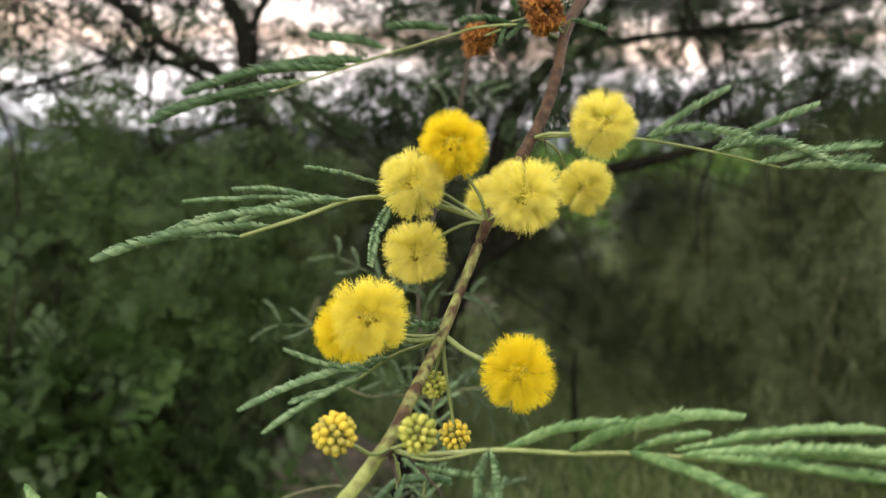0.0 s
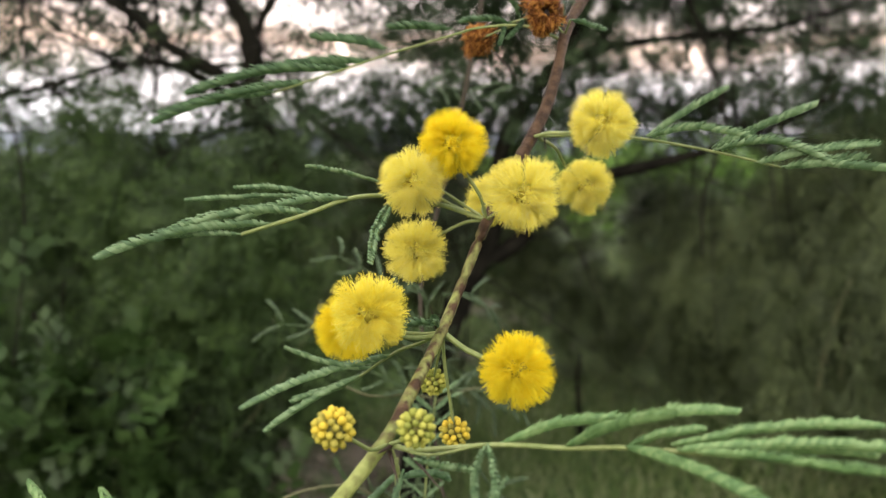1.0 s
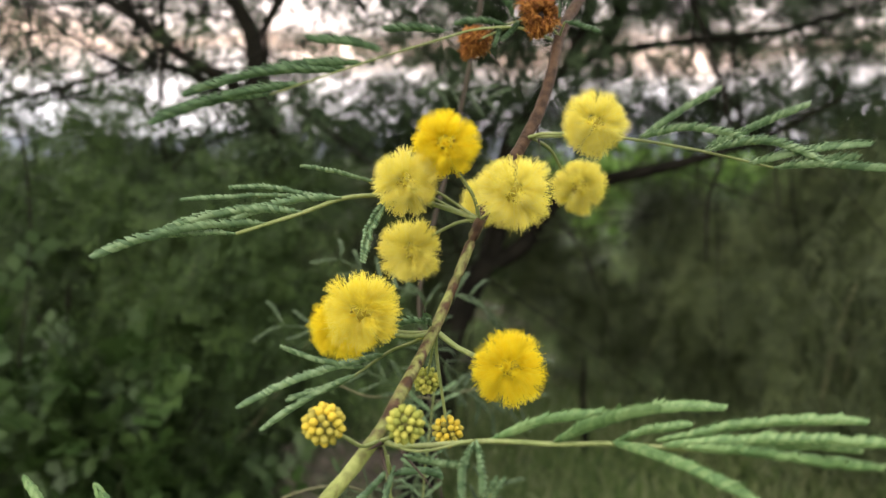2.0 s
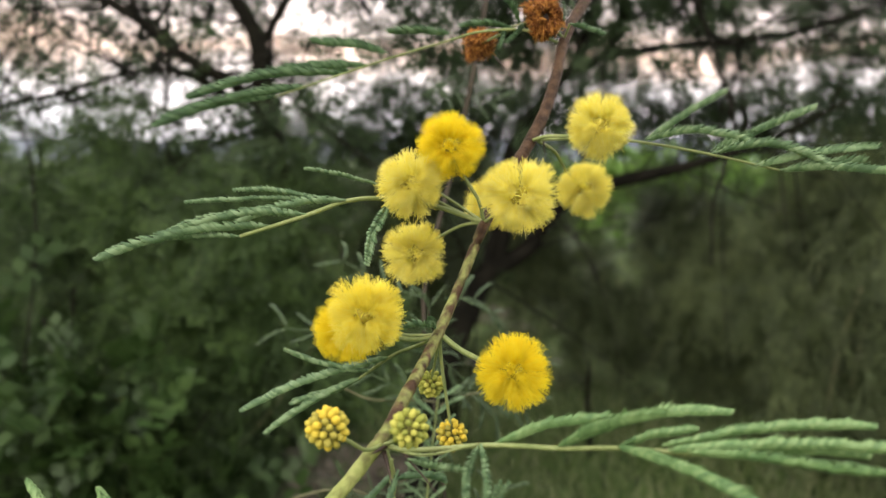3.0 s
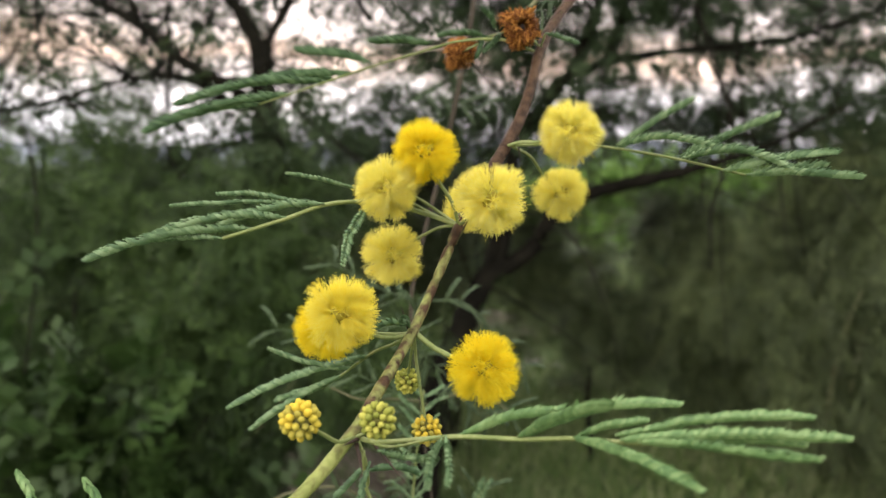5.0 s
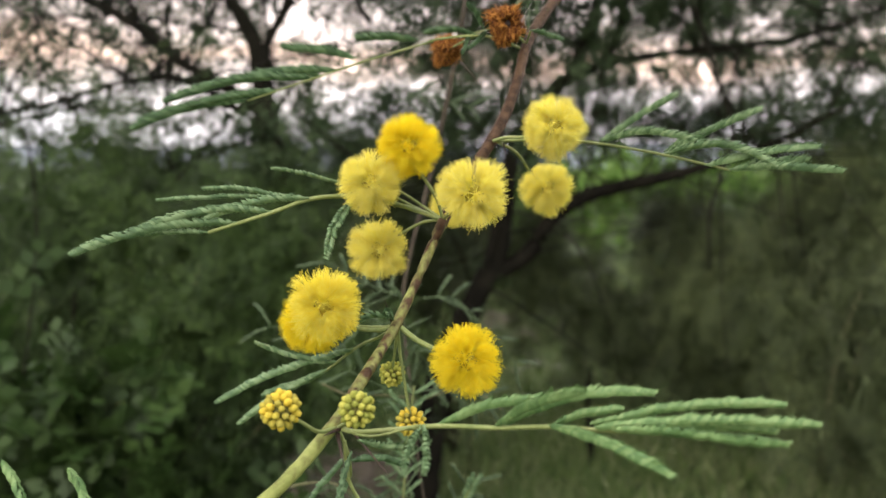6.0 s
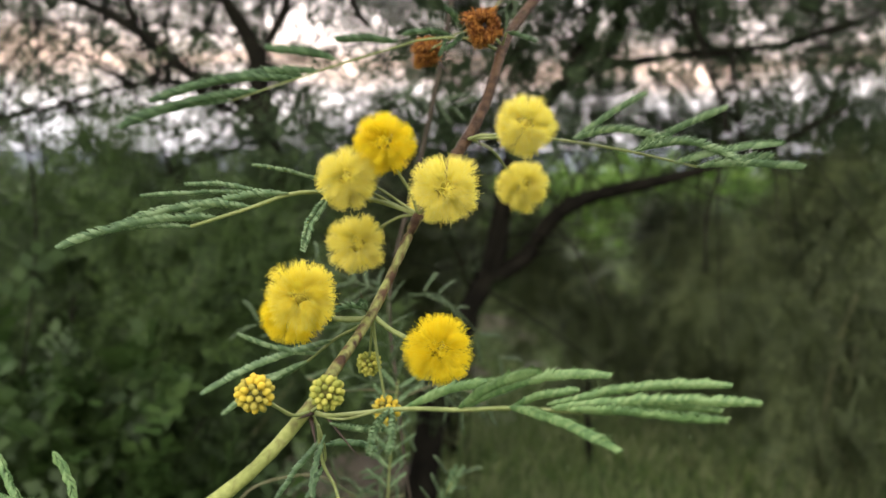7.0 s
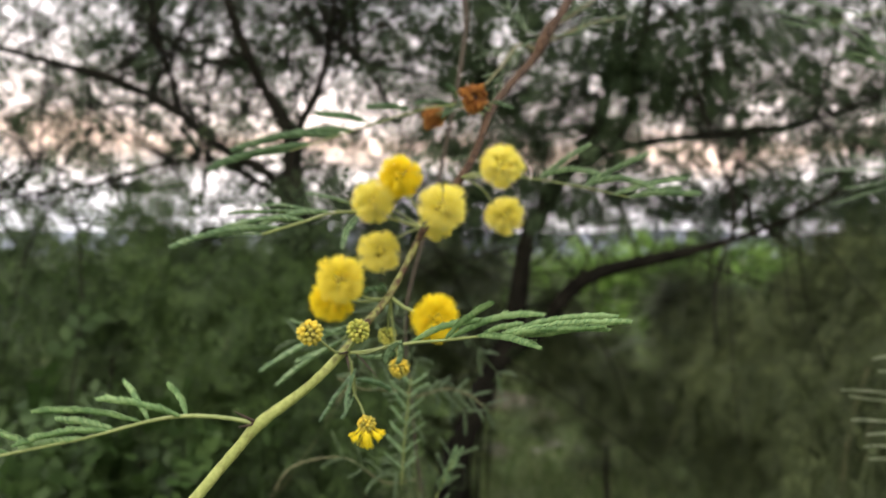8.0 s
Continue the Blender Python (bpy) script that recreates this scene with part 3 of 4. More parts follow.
leaf([(27.0, 187.0, 24.9), (18.3, 184.0, 27.5), (8.2, 183.0, 27.0), (2.0, 182.0, 25.2), (-11.7, 182.0, 21.2), (-22.9, 181.0, 17.4), (-37.7, 180.0, 12.4)],
     [((2.0, 182.0, 26.6), (-11.0, 177.0, 26.3), (0, 0, 0.6), 3.2), ((-12.4, 183.0, 22.4), (-28.1, 180.0, 24.7), (0, 0, 1.0), 3.6), ((-16.8, 183.0, 19.7), (-42.1, 178.0, 16.3), (0, 0, 1.6), 3.5),
      ((-22.4, 182.0, 17.9), (-54.4, 175.0, 12.3), (0, 0, 2.2), 3.7), ((-30.4, 181.0, 14.9), (-59.5, 174.0, 7.9), (0, 0, 1.6), 3.7), ((-37.5, 180.0, 12.7), (-61.3, 173.0, 6.2), (0, 0, 1.4), 3.7),
      ((-21.0, 186.0, 18.7), (-34.4, 190.0, 19.9), (0, 0, 0.8), 3.1)], r=(0.45, 0.3), dark=True, parent=branch, label="half-folded deep green feathery leaf")
leaf([(27.8, 188.0, 26.3), (22.8, 190.0, 30.6), (14.7, 186.0, 28.5)], [((15.4, 186.0, 28.5), (4.2, 182.0, 28.3), (0, 0, 0.8), 2.4), ((14.1, 186.0, 28.7), (12.4, 180.0, 23.3), (0, 0, 0.4), 2.0), ((17.9, 186.0, 29.4), (14.1, 178.0, 24.3), (0.5, 0, 0.2), 2.2), ((17.3, 187.0, 29.8), (13.9, 184.0, 34.5), (0.4, 0, 0.5), 2.2)],
     (0.4, 0.3), True, branch, "crumpled small leaf")
leaf([(27.5, 186.0, 26.2), (28.2, 183.0, 28.7)], [((28.2, 183.0, 28.7), (34.5, 178.0, 26.0), (0, 0, 0.5), 2.2)], (0.3, 0.3), True, branch, "short folded leaf")
leaf([(18.9, 169.0, 2.7), (29.9, 168.0, 3.0), (40.8, 170.0, 2.4), (55.7, 170.0, -0.1), (70.0, 167.0, -3.6)],
     [((42.6, 170.0, 2.8), (57.6, 167.0, 12.4), (0, 0, 0.3), 2.5), ((43.0, 170.0, 2.7), (59.0, 158.0, 2.8), (0, 0, 2.0), 2.8), ((56.5, 170.0, -0.3), (73.9, 163.0, 8.9), (-0.4, 0, 0.6), 2.8),
      ((56.8, 171.0, 0.4), (62.9, 166.0, 3.5), (0, 0, 0.6), 2.8), ((56.8, 168.0, -0.0), (76.5, 160.0, -2.1), (0, 0, 2.8), 3.1), ((65.1, 168.0, -2.6), (83.6, 157.0, 1.2), (0, 0, 1.0), 3.2),
      ((69.6, 166.0, -3.5), (86.5, 152.0, -3.6), (0, 0, 1.2), 3.2), ((70.3, 167.0, -3.5), (82.6, 159.0, -1.3), (0, 0, 0.6), 3.0)], (0.5, 0.35), False, branch, "half-folded grey-green feathery leaf")
leaf([NODE_LOW, (-3.7, 115.0, -44.9), (8.1, 110.0, -42.2), (17.3, 105.0, -40.8), (25.0, 102.0, -39.6), (34.7, 98.0, -39.0)],
     [((8.5, 110.0, -42.0), (24.2, 104.0, -36.1), (0, 0, 0.8), 2.3), ((17.1, 105.0, -40.4), (27.4, 91.8, -31.6), (0, 0, 0.9), 2.2), ((17.6, 106.0, -40.9), (38.6, 102.2, -34.6), (-0.5, 0, 1.7), 2.3),
      ((25.1, 103.0, -39.6), (34.0, 101.0, -36.6), (-0.2, 0, 0.5), 1.9), ((30.0, 100.5, -38.6), (54.3, 96.1, -34.4), (0, 0, 0.9), 2.1), ((30.4, 99.0, -38.7), (55.9, 89.6, -35.0), (0, 0, 1.0), 2.3), ((32.6, 98.0, -38.6), (49.9, 84.2, -35.7), (0, 0, 0.6), 2.2),
      ((24.6, 102.0, -39.4), (37.1, 86.1, -40.1), (0, 0, 0.9), 2.3), ((34.7, 98.0, -39.0), (52.0, 93.0, -37.0), (0, 0, 0.4), 2.1)], (0.6, 0.4), False, branch, "tightly folded pale green feathery leaf", "tight")
leaf([NODE_LOW, (-2.0, 113.0, -44.9), (6.1, 108.0, -41.4)], [((6.5, 108.0, -41.4), (7.0, 99.0, -45.0), (0.3, 0, 0.3), 2.2), ((6.1, 108.0, -41.7), (4.3, 97.0, -44.5), (-0.3, 0, 0.3), 2.2), ((-4.1, 114.0, -45.9), (4.8, 106.0, -44.3), (0, 0, -0.1), 2.0)],
     (0.35, 0.25), False, branch, "small drooping folded leaf")
leaf([NODE_MID, (-4.2, 150.0, -36.9), (-9.5, 157.0, -40.5), (-17.0, 164.0, -47.1), (-22.3, 168.0, -51.3)],
     [((-10.7, 158.0, -41.2), (-45.9, 178.0, -58.7), (0, 0, 1.0), 2.7), ((-17.0, 164.0, -47.1), (-39.4, 174.0, -62.4), (0, 0, 0.8), 2.6), ((-14.5, 162.0, -45.0), (-32.2, 164.0, -41.6), (0, 0, -0.8), 2.2), ((-21.6, 167.0, -50.7), (-32.8, 172.0, -55.1), (0, 0, 0.5), 2.4)],
     (0.5, 0.35), False, branch, "half-folded grey-green feathery leaf")
leaf([NODE_MID, (-0.9, 140.0, -31.2)], [((-0.6, 140.0, -31.4), (-7.8, 138.0, -31.6), (0, 0, 1.0), 2.0), ((-0.8, 140.0, -31.6), (-1.6, 136.0, -29.8), (0, 0, 0.8), 1.6)], (0.3, 0.3), True, branch, "small curled leaf")
leaf([(-28.0, 108.0, -61.2), (-35.4, 109.0, -60.2), (-46.0, 111.0, -60.3), (-56.0, 113.0, -62.2), (-72.2, 114.0, -66.7), (-94.3, 115.0, -71.6), (-112.4, 116.0, -75.6)],
     [((-45.7, 111.0, -60.3), (-54.1, 122.0, -54.8), (0.8, 0, 0.2), 2.5), ((-46.8, 111.0, -60.4), (-64.9, 107.0, -55.8), (0, 0, 0.9), 2.6), ((-56.1, 114.0, -62.1), (-66.6, 124.0, -54.5), (0.3, 0, 0.2), 2.5), ((-58.1, 114.0, -62.4), (-83.4, 112.0, -59.9), (0, 0, 1.2), 2.7),
      ((-64.4, 114.0, -64.5), (-80.8, 118.0, -63.0), (0, 0, 0.8), 2.6), ((-65.9, 114.0, -64.8), (-88.2, 112.0, -68.1), (0, 0, 1.4), 2.8), ((-71.5, 114.0, -66.7), (-89.1, 116.0, -69.7), (0, 0, 0.6), 2.7), ((-84.2, 115.0, -69.4), (-102.4, 114.0, -64.5), (0, 0, 0.6), 2.7), ((-91.4, 115.0, -71.0), (-113.9, 118.0, -71.2), (0, 0, 0.8), 2.8)],
     (0.75, 0.5), False, branch, "tightly folded pale green feathery leaf", "tight")
leaf([NODE_LOW, (-6.9, 121.0, -50.1), (-7.0, 126.0, -55.9), (-8.0, 128.0, -58.0)], [((-7.1, 122.0, -51.3), (-16.2, 128.0, -64.0), (0, 0, 0.6), 1.8), ((-7.4, 127.0, -57.5), (-10.2, 126.0, -62.9), (0, 0, 0.2), 1.7), ((-5.9, 119.0, -49.5), (-7.8, 117.0, -58.7), (-0.5, 0, 0.2), 2.1), ((-6.7, 124.0, -53.0), (0.8, 134.0, -57.2), (0, 0, 0.8), 2.0)],
     (0.4, 0.3), True, branch, "drooping small leaf")

for rachis in ([(47.2, 214.0, 56.8), (41.4, 212.0, 55.6), (34.3, 207.0, 46.7), (29.0, 203.0, 38.2)], [(48.6, 216.0, 59.8), (56.9, 219.0, 60.1), (65.9, 224.0, 65.2), (80.9, 232.0, 71.6)],
               [(47.7, 215.0, 58.3), (41.4, 220.0, 62.7), (34.3, 228.0, 74.2)], [(49.5, 217.0, 61.8), (58.5, 224.0, 70.4), (74.0, 236.0, 84.9)], [(47.1, 213.0, 54.9), (38.1, 216.0, 52.5), (24.6, 222.0, 55.0)]):
    ends = smooth_line(np.array(rachis), 5)
    feathers = []
    for k in range(5, len(ends), 2):
        d = unit(ends[k] - ends[k - 1])
        for sign in (-1, 1):
            go = unit(d + unit(np.cross(d, (0.1, -0.9, 0.3))) * sign * 0.45 + rng.normal(0, 0.12, 3))
            feathers.append((tuple(ends[k]), tuple(ends[k] + go * rng.uniform(6, 10)), tuple(rng.normal(0, 0.3, 3)), 0.9))
    leaf(rachis, feathers, (0.6, 0.4), "dull", branch, "thin-stalked feathery leaf at the knot", "stiff")

for points, r in (([(46.5, 214.0, 56.0), (55.8, 221.1, 60.8), (64.5, 224.5, 65.2), (79.5, 232.3, 70.5)], 1.3), ([(45.0, 212.0, 53.0), (38.2, 212.2, 54.8), (32.4, 205.0, 46.0), (26.0, 199.7, 37.6)], 1.0), ([(49.5, 217.0, 61.8), (58.8, 226.2, 69.4), (70.4, 236.7, 79.9)], 1.2)):
    stalk(points, r, branch, "side_twig", M_DEAD)


# ---- a second, thinner twig hanging behind ----
twig = thing("acacia_twig", HOME, "thin brown acacia twig with loose feathery leaves behind the flowers", "branch")
TWIG = [(210.0, 560.0, 330.0, 2.6), (27.1, 345.0, 179.7, 2.0), (17.2, 305.0, 88.5, 1.27), (13.4, 290.0, 55.9, 0.98), (8.6, 283.0, 28.1, 0.90), (1.2, 276.0, -6.5, 0.83), (-5.0, 270.0, -31.0, 0.75), (-7.9, 265.0, -51.4, 0.65), (-4.3, 255.0, -79.5, 0.50), (-1.4, 248.0, -101.3, 0.45), (4.2, 240.0, -135.0, 0.40)]
line = smooth_line(TWIG, 8)
heap = Heap()
tube(heap, line[:, :3] * MM, line[:, 3] * MM, 10, 0.06)
part("stem", heap.mesh("stem", M_TWIG), twig, "thin brown stem")
LOOSE = [
    [(-2.4, 252.0, -76.7), (10.0, 262.0, -79.4), (26.7, 270.0, -86.2)], [(-3.4, 250.0, -83.3), (-9.8, 245.0, -75.6), (-22.9, 240.0, -67.0)], [(-1.2, 246.0, -100.8), (-10.9, 235.0, -108.2), (-27.1, 225.0, -98.6)],
    [(-0.8, 262.0, -47.1), (12.1, 270.0, -50.1), (31.8, 280.0, -73.5)], [(-2.2, 250.0, -78.7), (-5.7, 238.0, -63.2), (-4.9, 232.0, -44.9)], [(-2.6, 254.0, -77.0), (-4.6, 250.0, -92.6), (-9.8, 245.0, -107.5)],
    [(-7.4, 268.0, -48.1), (-18.3, 275.0, -45.4), (-37.1, 285.0, -37.8)], [(-7.8, 260.0, -54.2), (-27.0, 262.0, -58.4), (-53.8, 265.0, -58.1)], [(-13.2, 300.0, 21.7), (-0.8, 290.0, 23.0), (14.9, 285.0, 18.7)],
    [(-7.3, 262.0, -62.2), (3.1, 270.0, -74.0), (17.1, 275.0, -89.7)],
    [(5.0, 245.0, -136.8), (8.5, 225.0, -112.6), (13.9, 222.0, -96.9)],
]
for n, rachis in enumerate(LOOSE):
    ends = smooth_line(np.array(rachis), 5)
    feathers = []
    for k in range(2, len(ends), 2):
        d = unit(ends[k] - ends[k - 1])
        for sign in (-1, 1):
            out = unit(np.cross(d, (0.2, -0.8, 0.4))) * sign
            go = unit(d * 0.75 + out * 0.65 + rng.normal(0, 0.12, 3))
            feathers.append((tuple(ends[k]), tuple(ends[k] + go * rng.uniform(7, 12)), tuple(rng.normal(0, 0.5, 3)), 1.5))
    leaf(rachis, feathers, (0.4, 0.25), "dull", twig, "loose feathery green leaf", "loose")
for rachis, reach in (([(-6.2, 236.0, -111.7), (-4.9, 232.0, -95.3), (-3.4, 230.0, -81.7), (-1.9, 228.0, -68.4)], 9), ([(7.8, 225.0, -113.7), (11.3, 223.0, -105.7), (15.7, 221.0, -95.8)], 3.6)):
    ends = smooth_line(np.array(rachis), 5)
    feathers = []
    for k in range(2, len(ends), 2 if reach > 5 else 1):
        d = unit(ends[k] - ends[k - 1])
        for sign in (-1, 1):
            go = unit(d + unit(np.cross(d, (0.1, -0.9, 0.1))) * sign * (1.0 if reach > 5 else 0.4) + rng.normal(0, 0.06, 3))
            feathers.append((tuple(ends[k]), tuple(ends[k] + go * reach * rng.uniform(0.8, 1.1)), tuple(rng.normal(0, 0.3, 3)), 1.5))
    leaf(rachis, feathers, (0.45, 0.3), False, twig, "upright half-folded green leaf", "stiff")
for points in ([(-2.2, 250.0, -78.7), (-12.0, 244.0, -75.9), (-22.9, 240.0, -74.9), (-31.6, 238.0, -70.6)], [(-2.2, 250.0, -79.8), (10.2, 256.0, -77.2), (19.6, 258.0, -79.8), (26.2, 260.0, -85.4)], [(-1.1, 245.0, -111.9), (-13.5, 238.0, -111.3), (-28.3, 232.0, -100.4), (-47.8, 230.0, -103.6), (-56.6, 230.0, -115.1)]):
    stalk(points, 0.55, twig, "side_twig", M_DEAD)
edge = thing("acacia_twig", HOME, "drooping acacia twig with stiff pale feathery leaves", "branch")
EDGE = [(312.0, 900.0, 480.0, 4.0), (335.0, 640.0, 340.0, 3.0), (293.5, 420.0, 153.8, 2.0), (260.9, 360.0, 54.5, 1.6), (247.2, 330.0, -12.3, 1.5), (244.2, 320.0, -72.3, 1.3), (239.7, 310.0, -129.2, 1.0)]
line = smooth_line(EDGE, 8)
heap = Heap()
tube(heap, line[:, :3] * MM, line[:, 3] * MM, 10, 0.06)
part("stem", heap.mesh("stem", M_TWIG), edge, "thin brown stem")
EDGE_FAN = [  # (foot on the stem, end of the leaf's axis, its feathers as base and tip)
    ((261.0, 360.0, 55.0), (229.0, 338.0, 77.0), [
        ((236.0, 331.0, 68.2), (194.7, 318.2, 78.2)), ((234.0, 332.0, 71.9), (206.3, 328.8, 79.6)), ((231.0, 331.0, 74.6), (209.9, 318.9, 84.5)),
        ((229.0, 338.0, 77.0), (194.7, 328.1, 95.5)), ((232.3, 345.0, 78.0), (199.9, 348.3, 103.4)), ((233.0, 338.0, 79.0), (202.0, 328.5, 95.6))], "open"),
    ((283.0, 400.0, 122.0), (206.0, 349.0, 100.5), [((228.0, 352.0, 104.0), (186.0, 342.0, 112.0)), ((206.0, 349.0, 100.5), (170.2, 346.8, 110.1)), ((215.0, 350.0, 101.0), (183.0, 356.0, 104.0))], "open"),
    ((250.0, 337.0, 10.0), (232.0, 330.0, 21.0), [((236.7, 330.7, 19.0), (184.4, 308.1, 18.9)), ((233.9, 330.6, 21.0), (203.0, 319.0, 27.6)), ((238.0, 331.5, 16.5), (193.8, 318.7, 3.5)), ((236.0, 332.0, 18.0), (205.0, 330.0, 12.5))], "open"),
    ((244.2, 320.0, -72.3), (232.0, 326.0, -72.8), [((234.0, 327.0, -73.0), (214.2, 320.2, -71.0)), ((234.0, 327.0, -73.4), (216.0, 318.0, -76.5))], "grey"),
    ((242.5, 316.0, -94.0), (230.0, 324.0, -89.0), [((234.8, 327.7, -91.0), (194.6, 309.3, -84.2)), ((234.5, 321.4, -91.7), (198.6, 309.5, -87.1))], "grey"),
    ((241.5, 314.0, -107.0), (230.0, 325.0, -104.0), [((235.0, 328.8, -104.5), (199.4, 309.7, -98.5)), ((231.8, 321.4, -107.0), (206.9, 310.1, -105.4))], "grey"),
    ((240.5, 312.0, -118.0), (229.0, 322.0, -115.0), [((231.8, 321.4, -115.8), (205.3, 310.0, -111.0)), ((231.0, 321.0, -116.5), (209.0, 312.0, -117.0))], "grey"),
]
for foot, end, feathers, tone in EDGE_FAN:
    middle = tuple((np.array(foot) + np.array(end)) / 2 + np.array((0, 0, 2.0)))
    leaf([foot, middle, end], [(b, t, (0, 0, rng.normal(0, 1.2)), 1.5) for b, t in feathers], (0.5, 0.35), tone == "grey" and "grey", edge, "stiff narrow grey-green feathery leaf")


# ---- ground, far hills ----
def ground_sheet():
    heap = Heap()
    ax = np.concatenate([-np.geomspace(3000, 8, 14), np.linspace(-7, 7, 57), np.geomspace(8, 3000, 14)])
    X, Y = np.meshgrid(ax, ax)
    Z = np.array([[0.05 * noise.noise((x * 0.9, y * 0.9, 0)) + 0.02 * noise.noise((x * 4, y * 4, 3)) if abs(x) < 7.5 and abs(y) < 7.5 else 0.0 for x in ax] for y in ax])
    n = len(ax)
    heap.add(np.stack([X, Y, Z], -1).reshape(-1, 3), [(j * n + i, j * n + i + 1, (j + 1) * n + i + 1, (j + 1) * n + i) for j in range(n - 1) for i in range(n - 1)])
    return tagged(new("ground", heap.mesh("ground", M_GROUND)), "uneven grassy earth under the trees", "ground", kind="structure")


ground_sheet()
# far hills, hazy by their colour alone
heap = Heap()
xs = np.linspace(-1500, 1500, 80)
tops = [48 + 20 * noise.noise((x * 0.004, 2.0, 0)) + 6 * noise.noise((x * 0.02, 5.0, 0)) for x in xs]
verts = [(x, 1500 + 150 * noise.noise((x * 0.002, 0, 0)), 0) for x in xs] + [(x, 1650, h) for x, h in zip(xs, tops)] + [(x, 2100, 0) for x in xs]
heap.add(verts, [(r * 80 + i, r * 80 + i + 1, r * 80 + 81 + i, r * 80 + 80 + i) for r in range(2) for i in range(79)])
tagged(new("backdrop_hills", heap.mesh("backdrop_hills", M_HILL)), "far hills on the horizon, blue-grey with painted haze", "hills", kind="structure")


# ---- trees and shrubs ----
def feather_cloud(places, ways, length, strips, strip_len, strip_w, r):
    """Many feathery leaves at once: at each place a spray of narrow folded strips along a drooping axis."""
    n = len(places)
    d = ways / np.linalg.norm(ways, axis=1, keepdims=True)
    ref = r.normal(0, 1, (n, 3))
    side = np.cross(d, ref)
    side /= np.linalg.norm(side, axis=1, keepdims=True)
    up = np.cross(side, d)
    out_v = []
    for k in range(strips):
        s = (k // 2 + 0.5) / (strips / 2)
        sign = 1 if k % 2 else -1
        b = places + d * length[:, None] * s
        w = d * 0.6 + side * sign * 0.8 + r.normal(0, 0.18, (n, 3))
        w /= np.linalg.norm(w, axis=1, keepdims=True)
        L = strip_len * r.uniform(0.7, 1.15, (n, 1))
        q = np.cross(w, up)
        q /= np.linalg.norm(q, axis=1, keepdims=True)
        m = b + w * L * 0.5
        out_v.append(np.stack([b, m + q * strip_w / 2, b + w * L, m - q * strip_w / 2], 1))
    v = np.concatenate(out_v).reshape(-1, 3)
    i = np.arange(len(v) // 4) * 4
    f = np.concatenate([np.stack([i, i + 1, i + 2], 1), np.stack([i, i + 2, i + 3], 1)])
    return v, f


def crown(blobs, count, seed, droop=0.35, leaf_len=0.10, strip_len=0.036, strip_w=0.0072, strips=12, clump=14, loose=0.35):
    """Leaf places in clumps within ellipsoids (x, y, z, rx, ry, rz, share)."""
    r = np.random.default_rng(seed)
    b = np.array(blobs, float)
    share = b[:, 6] / b[:, 6].sum()
    places = []
    for row, s in zip(b, share):
        n = max(3, int(count * s))
        clumps = max(2, n // clump)
        c = r.normal(0, 0.5, (clumps, 3))
        c *= np.minimum(1, 1.0 / np.maximum(np.linalg.norm(c, axis=1, keepdims=True), 1e-6) ** 0.5)
        pick = r.integers(0, clumps, n)
        stray = np.where(r.uniform(0, 1, (n, 1)) < loose, 0.30, 0.10)
        p = row[:3] + (c[pick] + r.normal(0, 1, (n, 3)) * stray) * row[3:6]
        places.append(p)
    p = np.concatenate(places)
    w = r.normal(0, 1, p.shape) + np.array((0, 0, -droop))
    return feather_cloud(p, w, leaf_len * r.uniform(0.6, 1.2, len(p)), strips, strip_len, strip_w, r)


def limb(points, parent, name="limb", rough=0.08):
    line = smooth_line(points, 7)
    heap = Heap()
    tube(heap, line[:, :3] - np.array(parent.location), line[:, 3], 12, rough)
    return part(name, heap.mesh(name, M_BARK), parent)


def m4(x, y, z, r):
    return (x * MM, y * MM, 1.3 + z * MM, r)


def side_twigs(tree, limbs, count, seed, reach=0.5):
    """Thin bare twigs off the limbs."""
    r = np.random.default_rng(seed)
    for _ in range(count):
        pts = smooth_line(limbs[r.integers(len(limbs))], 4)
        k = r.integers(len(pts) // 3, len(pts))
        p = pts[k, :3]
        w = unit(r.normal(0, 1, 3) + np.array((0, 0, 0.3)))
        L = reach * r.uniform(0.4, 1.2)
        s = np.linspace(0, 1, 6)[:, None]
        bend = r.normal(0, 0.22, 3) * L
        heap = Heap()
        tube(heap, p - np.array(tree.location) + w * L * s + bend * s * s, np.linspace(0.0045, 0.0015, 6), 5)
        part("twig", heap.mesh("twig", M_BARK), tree)


